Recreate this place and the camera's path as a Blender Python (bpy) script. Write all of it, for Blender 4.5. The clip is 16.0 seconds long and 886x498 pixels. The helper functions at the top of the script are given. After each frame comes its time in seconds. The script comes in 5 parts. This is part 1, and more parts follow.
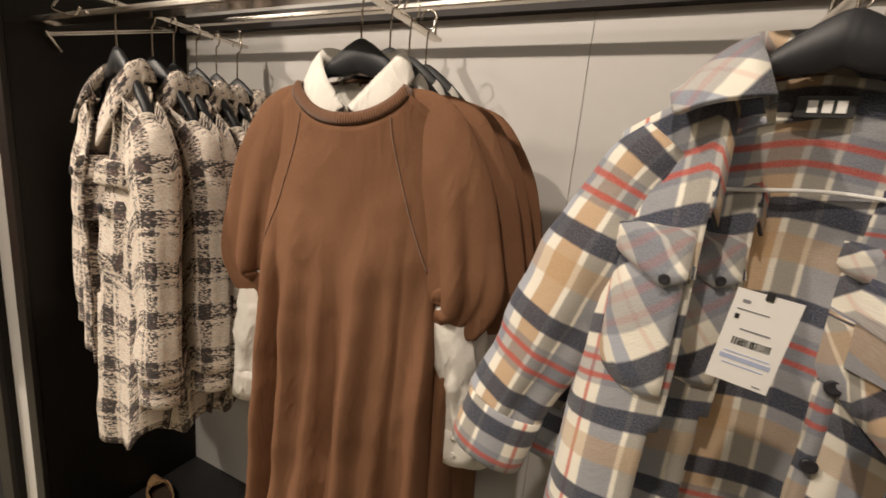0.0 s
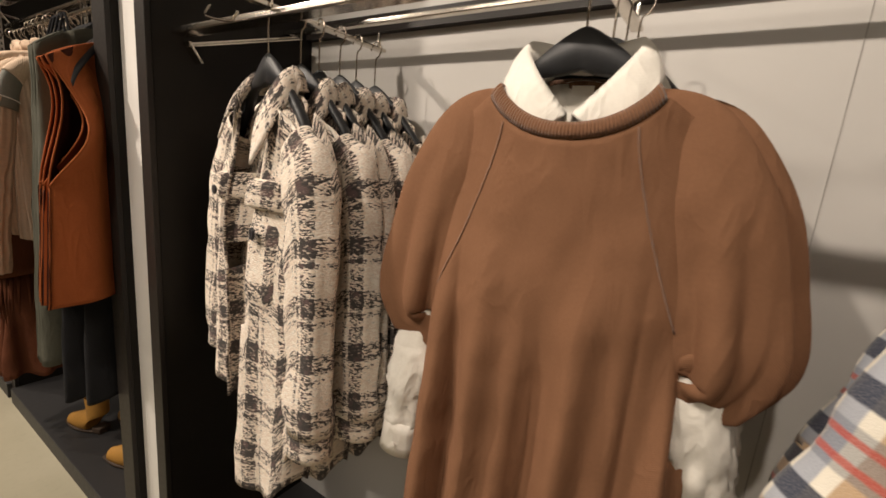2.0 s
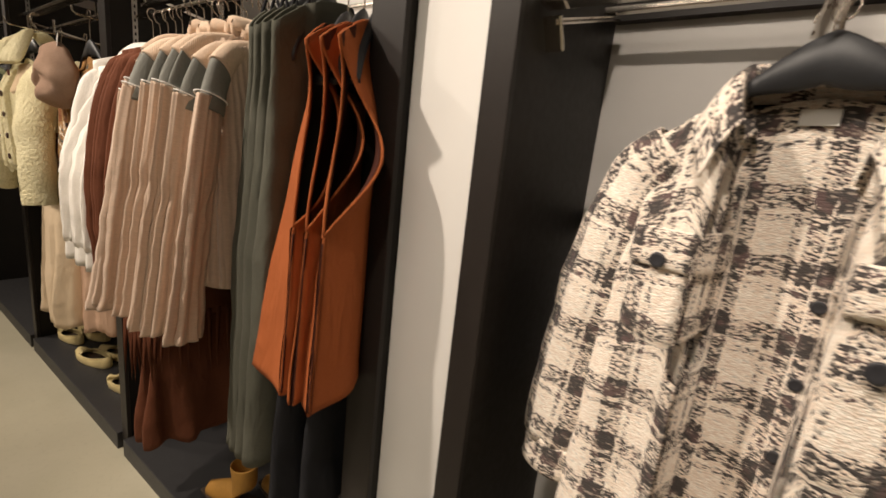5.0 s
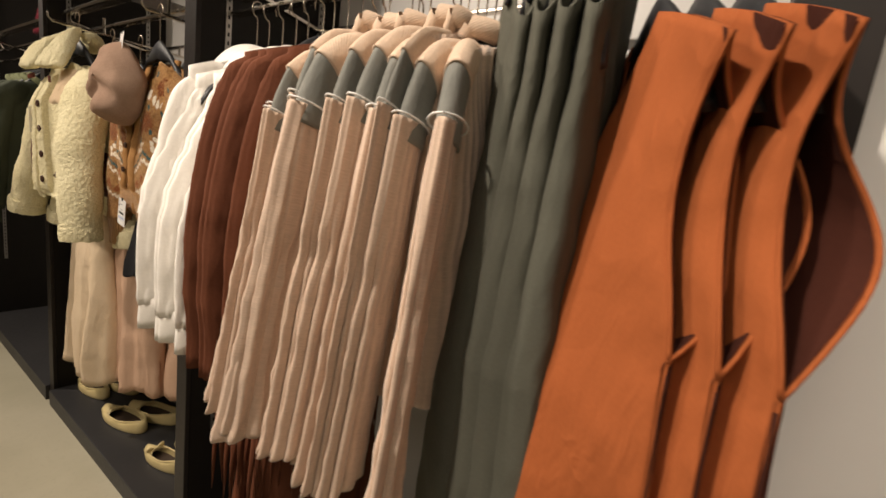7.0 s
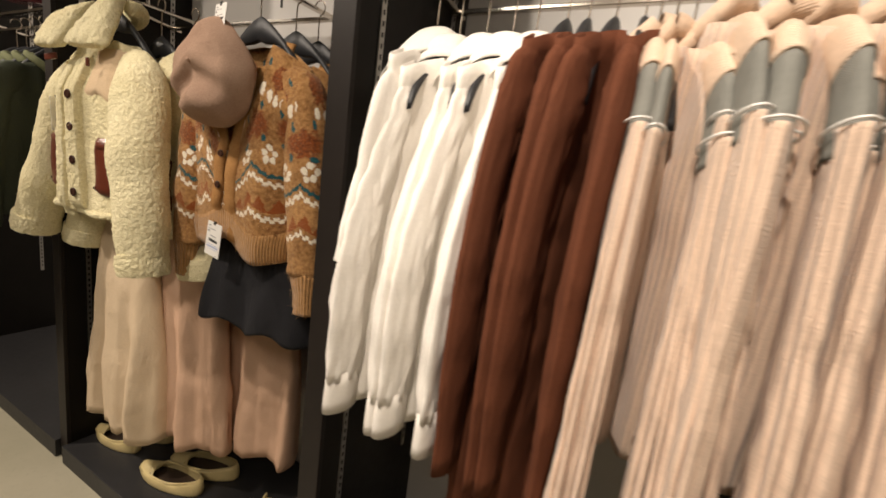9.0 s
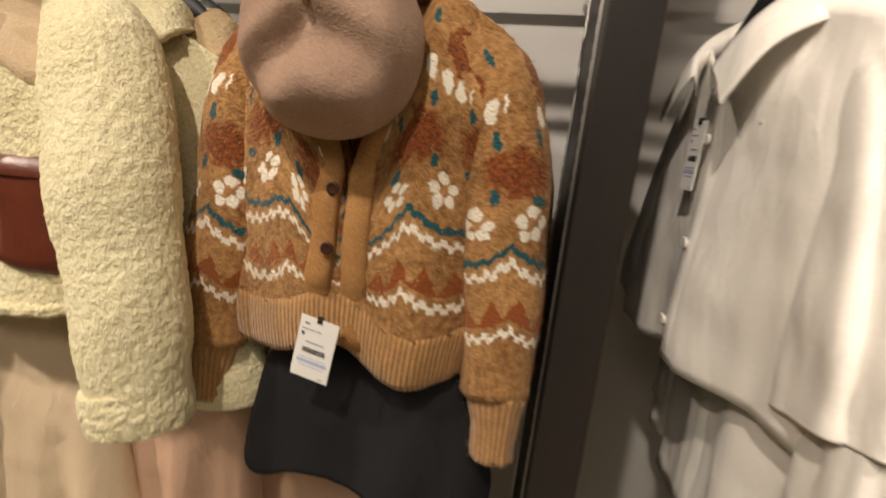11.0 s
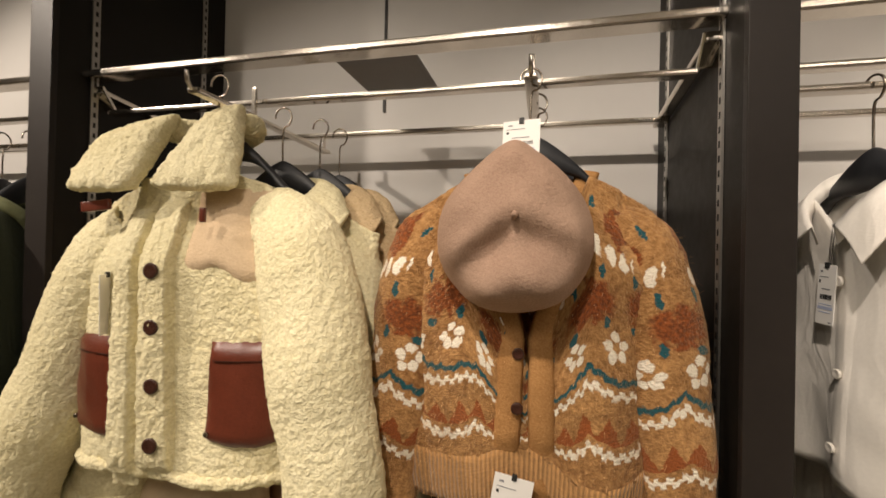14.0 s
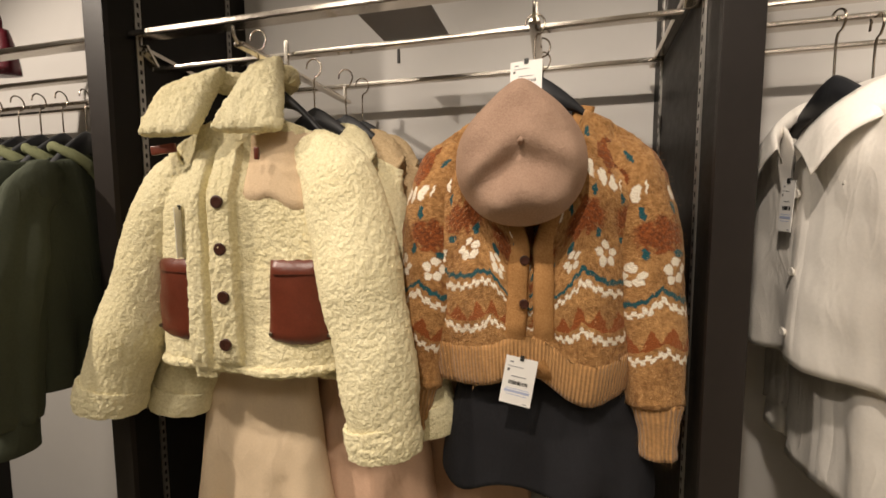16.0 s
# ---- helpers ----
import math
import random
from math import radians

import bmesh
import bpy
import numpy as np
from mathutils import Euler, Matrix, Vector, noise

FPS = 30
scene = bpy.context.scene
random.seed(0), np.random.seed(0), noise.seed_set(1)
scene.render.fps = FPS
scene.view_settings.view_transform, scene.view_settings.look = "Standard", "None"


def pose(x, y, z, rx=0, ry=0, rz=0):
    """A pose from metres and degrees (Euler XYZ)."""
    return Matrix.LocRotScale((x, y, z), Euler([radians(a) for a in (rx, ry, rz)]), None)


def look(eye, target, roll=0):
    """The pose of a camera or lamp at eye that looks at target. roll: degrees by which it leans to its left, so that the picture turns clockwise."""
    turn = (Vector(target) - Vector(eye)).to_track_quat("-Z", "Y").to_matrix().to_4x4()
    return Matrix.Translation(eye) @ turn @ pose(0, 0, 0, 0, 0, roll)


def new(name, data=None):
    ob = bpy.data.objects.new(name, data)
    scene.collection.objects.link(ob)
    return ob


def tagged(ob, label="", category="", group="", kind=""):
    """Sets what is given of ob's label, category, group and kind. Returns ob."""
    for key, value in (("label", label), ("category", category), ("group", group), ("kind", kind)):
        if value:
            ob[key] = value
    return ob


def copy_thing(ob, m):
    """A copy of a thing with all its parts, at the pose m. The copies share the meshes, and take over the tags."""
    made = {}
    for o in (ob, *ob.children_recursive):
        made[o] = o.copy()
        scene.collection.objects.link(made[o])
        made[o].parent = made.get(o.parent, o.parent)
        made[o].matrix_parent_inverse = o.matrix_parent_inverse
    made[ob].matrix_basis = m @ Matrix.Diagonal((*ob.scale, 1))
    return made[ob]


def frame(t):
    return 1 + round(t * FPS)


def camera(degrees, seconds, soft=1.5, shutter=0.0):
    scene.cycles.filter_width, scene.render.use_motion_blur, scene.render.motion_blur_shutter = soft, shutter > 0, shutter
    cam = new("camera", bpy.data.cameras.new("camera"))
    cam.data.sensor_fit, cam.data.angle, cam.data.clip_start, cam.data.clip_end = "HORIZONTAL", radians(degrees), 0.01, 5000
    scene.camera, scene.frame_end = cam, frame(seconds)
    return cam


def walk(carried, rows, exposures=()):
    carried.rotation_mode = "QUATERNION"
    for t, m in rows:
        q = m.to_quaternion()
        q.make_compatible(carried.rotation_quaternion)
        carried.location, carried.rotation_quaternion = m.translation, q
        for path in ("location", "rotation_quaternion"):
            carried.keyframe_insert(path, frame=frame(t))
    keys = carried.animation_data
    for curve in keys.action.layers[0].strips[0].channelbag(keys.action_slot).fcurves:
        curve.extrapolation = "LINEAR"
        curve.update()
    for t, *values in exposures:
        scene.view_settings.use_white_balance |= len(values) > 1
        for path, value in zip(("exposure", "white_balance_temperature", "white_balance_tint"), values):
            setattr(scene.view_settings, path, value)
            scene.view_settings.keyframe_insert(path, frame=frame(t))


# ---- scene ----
cam = camera(92.6, 16.0, soft=1.6, shutter=0.4)
PATH = [
    (0.0, 0.0025, 0.0007, 1.5033, 78.628, -5.376, 25.734),
    (0.5, -0.0490, -0.0095, 1.5138, 78.994, -4.835, 28.151),
    (1.0, -0.1557, -0.0040, 1.5162, 78.776, -4.652, 30.801),
    (1.5, -0.2526, 0.0140, 1.5068, 78.688, -4.916, 32.992),
    (2.0, -0.3346, 0.0339, 1.5061, 78.516, -5.035, 33.496),
    (2.5, -0.4636, 0.0140, 1.5156, 78.505, -4.953, 32.550),
    (3.0, -0.6058, -0.0242, 1.5231, 77.934, -4.900, 30.417),
    (3.5, -0.7251, -0.0616, 1.5037, 77.199, -6.016, 29.948),
    (4.0, -0.9091, -0.0604, 1.4920, 77.009, -5.749, 34.584),
    (4.2, -0.9963, -0.0641, 1.4993, 77.262, -5.726, 36.752),
    (6.3, -1.7560, -0.0976, 1.5096, 79.944, -6.635, 31.914),
    (6.5, -1.8334, -0.0900, 1.5162, 80.182, -6.553, 32.259),
    (7.0, -1.9911, -0.0837, 1.5129, 80.252, -7.294, 34.616),
    (7.5, -2.1317, -0.0961, 1.5146, 80.102, -6.976, 33.606),
    (8.0, -2.3172, -0.1603, 1.5330, 79.972, -6.148, 29.266),
    (8.5, -2.4809, -0.2054, 1.5165, 79.636, -7.232, 27.606),
    (8.7, -2.5689, -0.2107, 1.5110, 79.546, -7.188, 28.872),
    (10.8, -3.4465, -0.0471, 1.5065, 79.156, -6.989, 14.108),
    (11.0, -3.5183, -0.0131, 1.5149, 79.994, -6.361, 12.585),
    (11.5, -3.6439, 0.0529, 1.5611, 84.005, -5.008, 10.006),
    (12.0, -3.6769, 0.0573, 1.6049, 85.629, -3.560, 7.471),
    (12.5, -3.6893, 0.0420, 1.6306, 86.356, -2.228, 7.350),
    (13.0, -3.7197, 0.0067, 1.6491, 87.585, -1.489, 10.459),
    (13.5, -3.7458, -0.0707, 1.6498, 89.733, -1.232, 12.822),
    (14.0, -3.7604, -0.1488, 1.6381, 90.494, -1.258, 13.511),
    (14.5, -3.7653, -0.2071, 1.6339, 90.000, -1.051, 13.675),
    (15.0, -3.7554, -0.2395, 1.6318, 88.721, -0.648, 14.032),
    (15.5, -3.7515, -0.2688, 1.5989, 86.960, -0.200, 14.321),
    (16.0, -3.7457, -0.2919, 1.5709, 85.112, 0.158, 14.612),
]
walk(cam, [(t, pose(x, y, z, rx, ry, rz)) for t, x, y, z, rx, ry, rz in PATH], exposures=[(0, 0.16), (16, 0.17)])

# ---- light: a shop interior lit by ceiling spots, with added soft fill from above ----
world = bpy.data.worlds.new("shop_air")
world.use_nodes = True
scene.world = world
world.node_tree.nodes["Background"].inputs["Color"].default_value = (1.0, 0.86, 0.7, 1)
world.node_tree.nodes["Background"].inputs["Strength"].default_value = 0.0
WARM = (1.0, 0.86, 0.72)
SPOTS = [  # lamp x, y, z, target x, y, z, watts
    (-1.40, -0.70, 3.05, -0.60, 0.85, 1.0, 106),
    (-2.85, -0.72, 3.05, -2.05, 0.75, 1.05, 172),
    (-3.95, -0.75, 3.05, -3.10, 0.75, 0.95, 104),
    (-5.05, -0.72, 3.05, -4.15, 0.80, 1.0, 70),
    (-0.35, -0.70, 3.05, 0.35, 0.85, 1.2, 92),
    (-6.2, -0.72, 3.05, -5.5, 0.85, 1.4, 200),
]
for sx, sy, sz, tx, ty, tz, watts in SPOTS:
    lamp = bpy.data.lights.new("spot_lamp", "SPOT")
    lamp.energy, lamp.color, lamp.spot_size, lamp.spot_blend, lamp.shadow_soft_size = watts, WARM, radians(74), 0.6, 0.04
    new("spot_lamp", lamp).matrix_world = look((sx, sy, sz), (tx, ty, tz))
# unseen area lights over the aisle, added as ambient fill
for px, py in ((-4.6, -1.9), (-2.0, -1.9), (0.6, -1.9)):
    lamp = bpy.data.lights.new("panel_lamp", "AREA")
    lamp.energy, lamp.color, lamp.shape, lamp.size, lamp.size_y = 18, (1.0, 0.88, 0.74), "RECTANGLE", 1.6, 0.5
    new("panel_lamp", lamp).matrix_world = look((px, py, 3.16), (px, py, 0))


# ---- materials ----
def nodes_of(name):
    m = bpy.data.materials.new(name)
    m.use_nodes = True
    t = m.node_tree
    return m, t, t.nodes["Principled BSDF"]


def nd(t, kind, ins=(), **props):
    n = t.nodes.new(kind)
    if "data_type" in props:
        n.data_type, n.blend_type = props["data_type"], props["blend_type"]
    if "operation" in props:
        n.operation = props["operation"]
    if "feature" in props:
        n.feature = props["feature"]
    if "bands_direction" in props:
        n.bands_direction = props["bands_direction"]
    for key, v in dict(ins).items():
        if isinstance(v, bpy.types.NodeSocket):
            t.links.new(v, n.inputs[key])
        else:
            n.inputs[key].default_value = v
    return n


def rgba(c):
    return (c[0], c[1], c[2], 1.0)


def mixc(t, f, a, b, blend="MIX"):
    n = nd(t, "ShaderNodeMix", data_type="RGBA", blend_type=blend)
    for i, v in ((0, f), (6, a), (7, b)):
        if isinstance(v, bpy.types.NodeSocket):
            t.links.new(v, n.inputs[i])
        else:
            n.inputs[i].default_value = rgba(v) if i else v
    return n.outputs[2]


def mth(t, op, a, b=0.0, c=0.0):
    n = nd(t, "ShaderNodeMath", operation=op)
    for i, v in enumerate((a, b, c)):
        if isinstance(v, bpy.types.NodeSocket):
            t.links.new(v, n.inputs[i])
        else:
            n.inputs[i].default_value = v
    return n.outputs[0]


def noise_tex(t, vec, scale, detail=3.0, rough=0.55, dist=0.0):
    return nd(t, "ShaderNodeTexNoise", {"Vector": vec, "Scale": scale, "Detail": detail, "Roughness": rough, "Distortion": dist}).outputs["Fac"]


def ramp(t, f, lo, hi):
    return nd(t, "ShaderNodeMapRange", {"Value": f, "From Min": lo, "From Max": hi}).outputs[0]


def bump(t, bsdf, h, strength, dist):
    n = nd(t, "ShaderNodeBump", {"Height": h, "Strength": strength, "Distance": dist})
    t.links.new(n.outputs[0], bsdf.inputs["Normal"])


def uv_of(t):
    return nd(t, "ShaderNodeTexCoord").outputs["UV"]


def obj_of(t):
    return nd(t, "ShaderNodeTexCoord").outputs["Object"]


def plain(name, colour, rough=0.6, metal=0.0, vary=0.12, scale=6.0, grain=0.0, grain_scale=300.0, spec=0.5):
    m, t, b = nodes_of(name)
    p = obj_of(t)
    n1, n2 = noise_tex(t, p, scale), noise_tex(t, p, scale * 9, 2)
    f = mth(t, "ADD", mth(t, "MULTIPLY", n1, 0.65), mth(t, "MULTIPLY", n2, 0.35))
    f = ramp(t, f, 0.3, 0.7)
    c = mixc(t, f, [v * (1 - vary) for v in colour], [min(1, v * (1 + vary)) for v in colour])
    t.links.new(c, b.inputs["Base Color"])
    t.links.new(mth(t, "MULTIPLY_ADD", n2, 0.16, rough - 0.08), b.inputs["Roughness"])
    b.inputs["Metallic"].default_value = metal
    b.inputs["Specular IOR Level"].default_value = spec
    if grain:
        bump(t, b, noise_tex(t, p, grain_scale, 2), grain, 0.002)
    return m


def cloth(name, colour, vary=0.12, weave=900.0, strength=0.25, sheen=0.25, rough=0.9, spec=0.2, wrinkle=0.35):
    """Woven cloth: fine twill relief, soft mottling and a little fuzz."""
    m, t, b = nodes_of(name)
    u, p3 = uv_of(t), obj_of(t)
    n1, n2 = noise_tex(t, u, 7.0, 3), noise_tex(t, u, 160.0, 2)
    f = ramp(t, mth(t, "ADD", mth(t, "MULTIPLY", n1, 0.5), mth(t, "MULTIPLY", n2, 0.5)), 0.3, 0.7)
    t.links.new(mixc(t, f, [v * (1 - vary) for v in colour], [min(1, v * (1 + vary)) for v in colour]), b.inputs["Base Color"])
    b.inputs["Roughness"].default_value, b.inputs["Specular IOR Level"].default_value = rough, spec
    b.inputs["Sheen Weight"].default_value = sheen
    b.inputs["Sheen Tint"].default_value = rgba([min(1, v * 1.5) for v in colour])
    w = nd(t, "ShaderNodeTexWave", {"Vector": u, "Scale": weave / 6.3, "Distortion": 1.5, "Detail": 1.0}, bands_direction="DIAGONAL").outputs["Fac"]
    fold = noise_tex(t, u, 22.0, 3)
    fine = nd(t, "ShaderNodeBump", {"Height": mth(t, "ADD", mth(t, "MULTIPLY", w, 0.25), mth(t, "MULTIPLY", fold, 1.4)), "Strength": strength, "Distance": 0.006})
    # slack creases: ridges of a stretched, slanting noise, broken up by a wider one
    slant = nd(t, "ShaderNodeMapping", {"Vector": p3, "Rotation": (0.3, 0.5, 0.2), "Scale": (1.0, 1.0, 0.42)}).outputs[0]
    r1 = mth(t, "ABSOLUTE", mth(t, "SUBTRACT", noise_tex(t, slant, 9.0, 2, 0.5, 0.6), 0.5))
    r2 = mth(t, "ABSOLUTE", mth(t, "SUBTRACT", noise_tex(t, slant, 21.0, 2, 0.5, 0.8), 0.5))
    where = ramp(t, noise_tex(t, p3, 4.5, 2), 0.38, 0.62)
    ridge = mth(t, "MULTIPLY", mth(t, "SUBTRACT", 0.6, mth(t, "ADD", mth(t, "MINIMUM", r1, 0.18), mth(t, "MULTIPLY", mth(t, "MINIMUM", r2, 0.14), 0.5))), mth(t, "MULTIPLY_ADD", where, 0.75, 0.25))
    crease = nd(t, "ShaderNodeBump", {"Height": ridge, "Strength": wrinkle, "Distance": 0.05, "Normal": fine.outputs[0]})
    t.links.new(crease.outputs[0], b.inputs["Normal"])
    return m


def band(t, x, centre, half):
    """1 where the repeating coordinate lies within half of centre (soft edge)."""
    d = mth(t, "ABSOLUTE", mth(t, "SUBTRACT", x, centre))
    return nd(t, "ShaderNodeMapRange", {"Value": d, "From Min": half + 0.006, "From Max": half - 0.006}).outputs[0]


def plaid_parts(t, period_u, period_v, wobble):
    u = uv_of(t)
    wob = noise_tex(t, u, 55.0, 3)
    sep = nd(t, "ShaderNodeSeparateXYZ", {0: u})
    a = mth(t, "FRACT", mth(t, "ADD", mth(t, "DIVIDE", sep.outputs[0], period_u), mth(t, "MULTIPLY", wob, wobble)))
    b = mth(t, "FRACT", mth(t, "ADD", mth(t, "DIVIDE", sep.outputs[1], period_v), mth(t, "MULTIPLY", wob, wobble)))
    return u, a, b


def boucle_plaid(name):
    m, t, b = nodes_of(name)
    u, x, y = plaid_parts(t, 0.100, 0.108, 0.13)
    vx = mth(t, "MAXIMUM", band(t, x, 0.30, 0.168), mth(t, "MULTIPLY", band(t, x, 0.60, 0.05), 0.65))
    vy = mth(t, "MAXIMUM", band(t, y, 0.30, 0.168), mth(t, "MULTIPLY", band(t, y, 0.60, 0.05), 0.65))
    cov = mth(t, "MULTIPLY", mth(t, "ADD", vx, vy), 0.5)
    yarn = nd(t, "ShaderNodeTexVoronoi", {"Vector": nd(t, "ShaderNodeMapping", {"Vector": u, "Scale": (0.75, 1.9, 1.0), "Rotation": (0, 0, 0.5)}).outputs[0], "Scale": 215.0})
    cell = nd(t, "ShaderNodeSeparateColor", {0: yarn.outputs["Color"]}).outputs[0]
    dark = ramp(t, mth(t, "ADD", cov, mth(t, "MULTIPLY", cell, 1.0)), 0.90, 1.16)
    cream = mixc(t, cell, (0.77, 0.64, 0.53), (0.93, 0.87, 0.78))
    ink = mixc(t, ramp(t, noise_tex(t, u, 40.0), 0.52, 0.62), (0.018, 0.015, 0.019), (0.085, 0.048, 0.05))
    t.links.new(mixc(t, mth(t, "MULTIPLY", dark, 0.94), cream, ink), b.inputs["Base Color"])
    b.inputs["Roughness"].default_value, b.inputs["Specular IOR Level"].default_value, b.inputs["Sheen Weight"].default_value = 0.95, 0.15, 0.08
    bump(t, b, mth(t, "ADD", mth(t, "MULTIPLY", yarn.outputs["Distance"], -1.6), noise_tex(t, u, 25.0)), 0.32, 0.005)
    return m


def check_plaid(name, turn=0.0, red=1.0):
    """Brushed check: cream, tan, navy, slate and red lines."""
    m, t, b = nodes_of(name)
    u0 = uv_of(t)
    u = nd(t, "ShaderNodeMapping", {"Vector": u0, "Rotation": (0, 0, turn)}).outputs[0]
    wob = noise_tex(t, u, 55.0, 3)
    sep = nd(t, "ShaderNodeSeparateXYZ", {0: u})
    x = mth(t, "FRACT", mth(t, "ADD", mth(t, "DIVIDE", sep.outputs[0], 0.23), mth(t, "MULTIPLY", wob, 0.010)))
    y = mth(t, "FRACT", mth(t, "ADD", mth(t, "DIVIDE", sep.outputs[1], 0.29), mth(t, "MULTIPLY", wob, 0.010)))
    vx = [(0.14, 0.10, (0.10, 0.125, 0.20), 0.72), (0.33, 0.060, (0.16, 0.145, 0.13), 0.70), (0.52, 0.090, (0.46, 0.27, 0.12), 0.80), (0.755, 0.055, (0.20, 0.26, 0.40), 0.68), (0.955, 0.014, (0.55, 0.08, 0.04), 0.8)]
    vy = [(0.10, 0.055, (0.018, 0.025, 0.055), 0.94), (0.60, 0.055, (0.018, 0.025, 0.055), 0.94), (0.335, 0.10, (0.13, 0.15, 0.20), 0.55), (0.29, 0.016, (0.48, 0.06, 0.035), 0.82), (0.385, 0.016, (0.48, 0.06, 0.035), 0.82), (0.80, 0.07, (0.50, 0.31, 0.14), 0.50)]
    c = mixc(t, noise_tex(t, u, 30.0), (0.80, 0.75, 0.64), (0.88, 0.84, 0.74))
    vx, vy = [q if q[2][0] < 0.47 else (*q[:3], q[3] * red) for q in vx], [q if q[2][0] < 0.47 or q[2][1] > 0.2 else (*q[:3], q[3] * red) for q in vy]
    for cen, half, col, amt in vx:
        c = mixc(t, mth(t, "MULTIPLY", band(t, x, cen, half), amt), c, col)
    for cen, half, col, amt in vy:
        c = mixc(t, mth(t, "MULTIPLY", band(t, y, cen, half), amt), c, col)
    fuzz = noise_tex(t, u, 420.0, 2)
    c = mixc(t, ramp(t, fuzz, 0.35, 0.75), c, mixc(t, 0.12, c, (0.9, 0.88, 0.84)))
    t.links.new(c, b.inputs["Base Color"])
    b.inputs["Roughness"].default_value, b.inputs["Specular IOR Level"].default_value, b.inputs["Sheen Weight"].default_value = 0.95, 0.15, 0.25
    bump(t, b, mth(t, "ADD", mth(t, "MULTIPLY", fuzz, 0.5), mth(t, "MULTIPLY", noise_tex(t, u, 16.0), 2.0)), 0.35, 0.006)
    return m


def fleece(name, a, c, scale=170.0):
    m, t, b = nodes_of(name)
    p = obj_of(t)
    n1, n2 = noise_tex(t, p, scale, 4, 0.65), noise_tex(t, p, 4.0)
    f = ramp(t, mth(t, "ADD", mth(t, "MULTIPLY", n1, 0.7), mth(t, "MULTIPLY", n2, 0.4)), 0.42, 0.66)
    t.links.new(mixc(t, f, a, c), b.inputs["Base Color"])
    b.inputs["Roughness"].default_value, b.inputs["Specular IOR Level"].default_value, b.inputs["Sheen Weight"].default_value = 1.0, 0.1, 0.5
    b.inputs["Sheen Tint"].default_value = rgba(c)
    pile = mth(t, "MULTIPLY_ADD", noise_tex(t, p, scale * 2.0, 3, 0.6), 0.6, mth(t, "MULTIPLY", noise_tex(t, p, scale * 0.85, 2, 0.5), 1.3))
    bump(t, b, pile, 0.6, 0.007)
    return m


def felt(name, a, c):
    m, t, b = nodes_of(name)
    p = obj_of(t)
    n1, n2 = noise_tex(t, p, 300.0, 3), noise_tex(t, p, 14.0, 3)
    f = ramp(t, mth(t, "ADD", mth(t, "MULTIPLY", n1, 0.6), mth(t, "MULTIPLY", n2, 0.5)), 0.35, 0.75)
    t.links.new(mixc(t, f, a, c), b.inputs["Base Color"])
    b.inputs["Roughness"].default_value, b.inputs["Specular IOR Level"].default_value, b.inputs["Sheen Weight"].default_value = 1.0, 0.1, 0.4
    b.inputs["Sheen Tint"].default_value = rgba(c)
    bump(t, b, mth(t, "MULTIPLY_ADD", noise_tex(t, p, 90.0, 3), 1.2, n1), 0.5, 0.003)
    return m


def rib_knit(name, colour, pitch=0.011, vary=0.12):
    m, t, b = nodes_of(name)
    u = uv_of(t)
    sep = nd(t, "ShaderNodeSeparateXYZ", {0: u})
    s = mth(t, "SINE", mth(t, "MULTIPLY", sep.outputs[0], 6.283 / pitch))
    slub = nd(t, "ShaderNodeMapping", {"Vector": u, "Scale": (0.35, 1.6, 1.0)}).outputs[0]
    n = mth(t, "MULTIPLY_ADD", noise_tex(t, slub, 210.0, 3), 0.6, mth(t, "MULTIPLY", noise_tex(t, u, 60.0, 3), 0.4))
    f = ramp(t, mth(t, "ADD", mth(t, "MULTIPLY", s, 0.12), n), 0.3, 0.7)
    t.links.new(mixc(t, f, [v * (1 - vary) for v in colour], [min(1, v * (1 + vary)) for v in colour]), b.inputs["Base Color"])
    b.inputs["Roughness"].default_value, b.inputs["Specular IOR Level"].default_value, b.inputs["Sheen Weight"].default_value = 0.95, 0.15, 0.3
    bump(t, b, mth(t, "ADD", s, mth(t, "MULTIPLY", n, 1.2)), 0.5, 0.003)
    return m


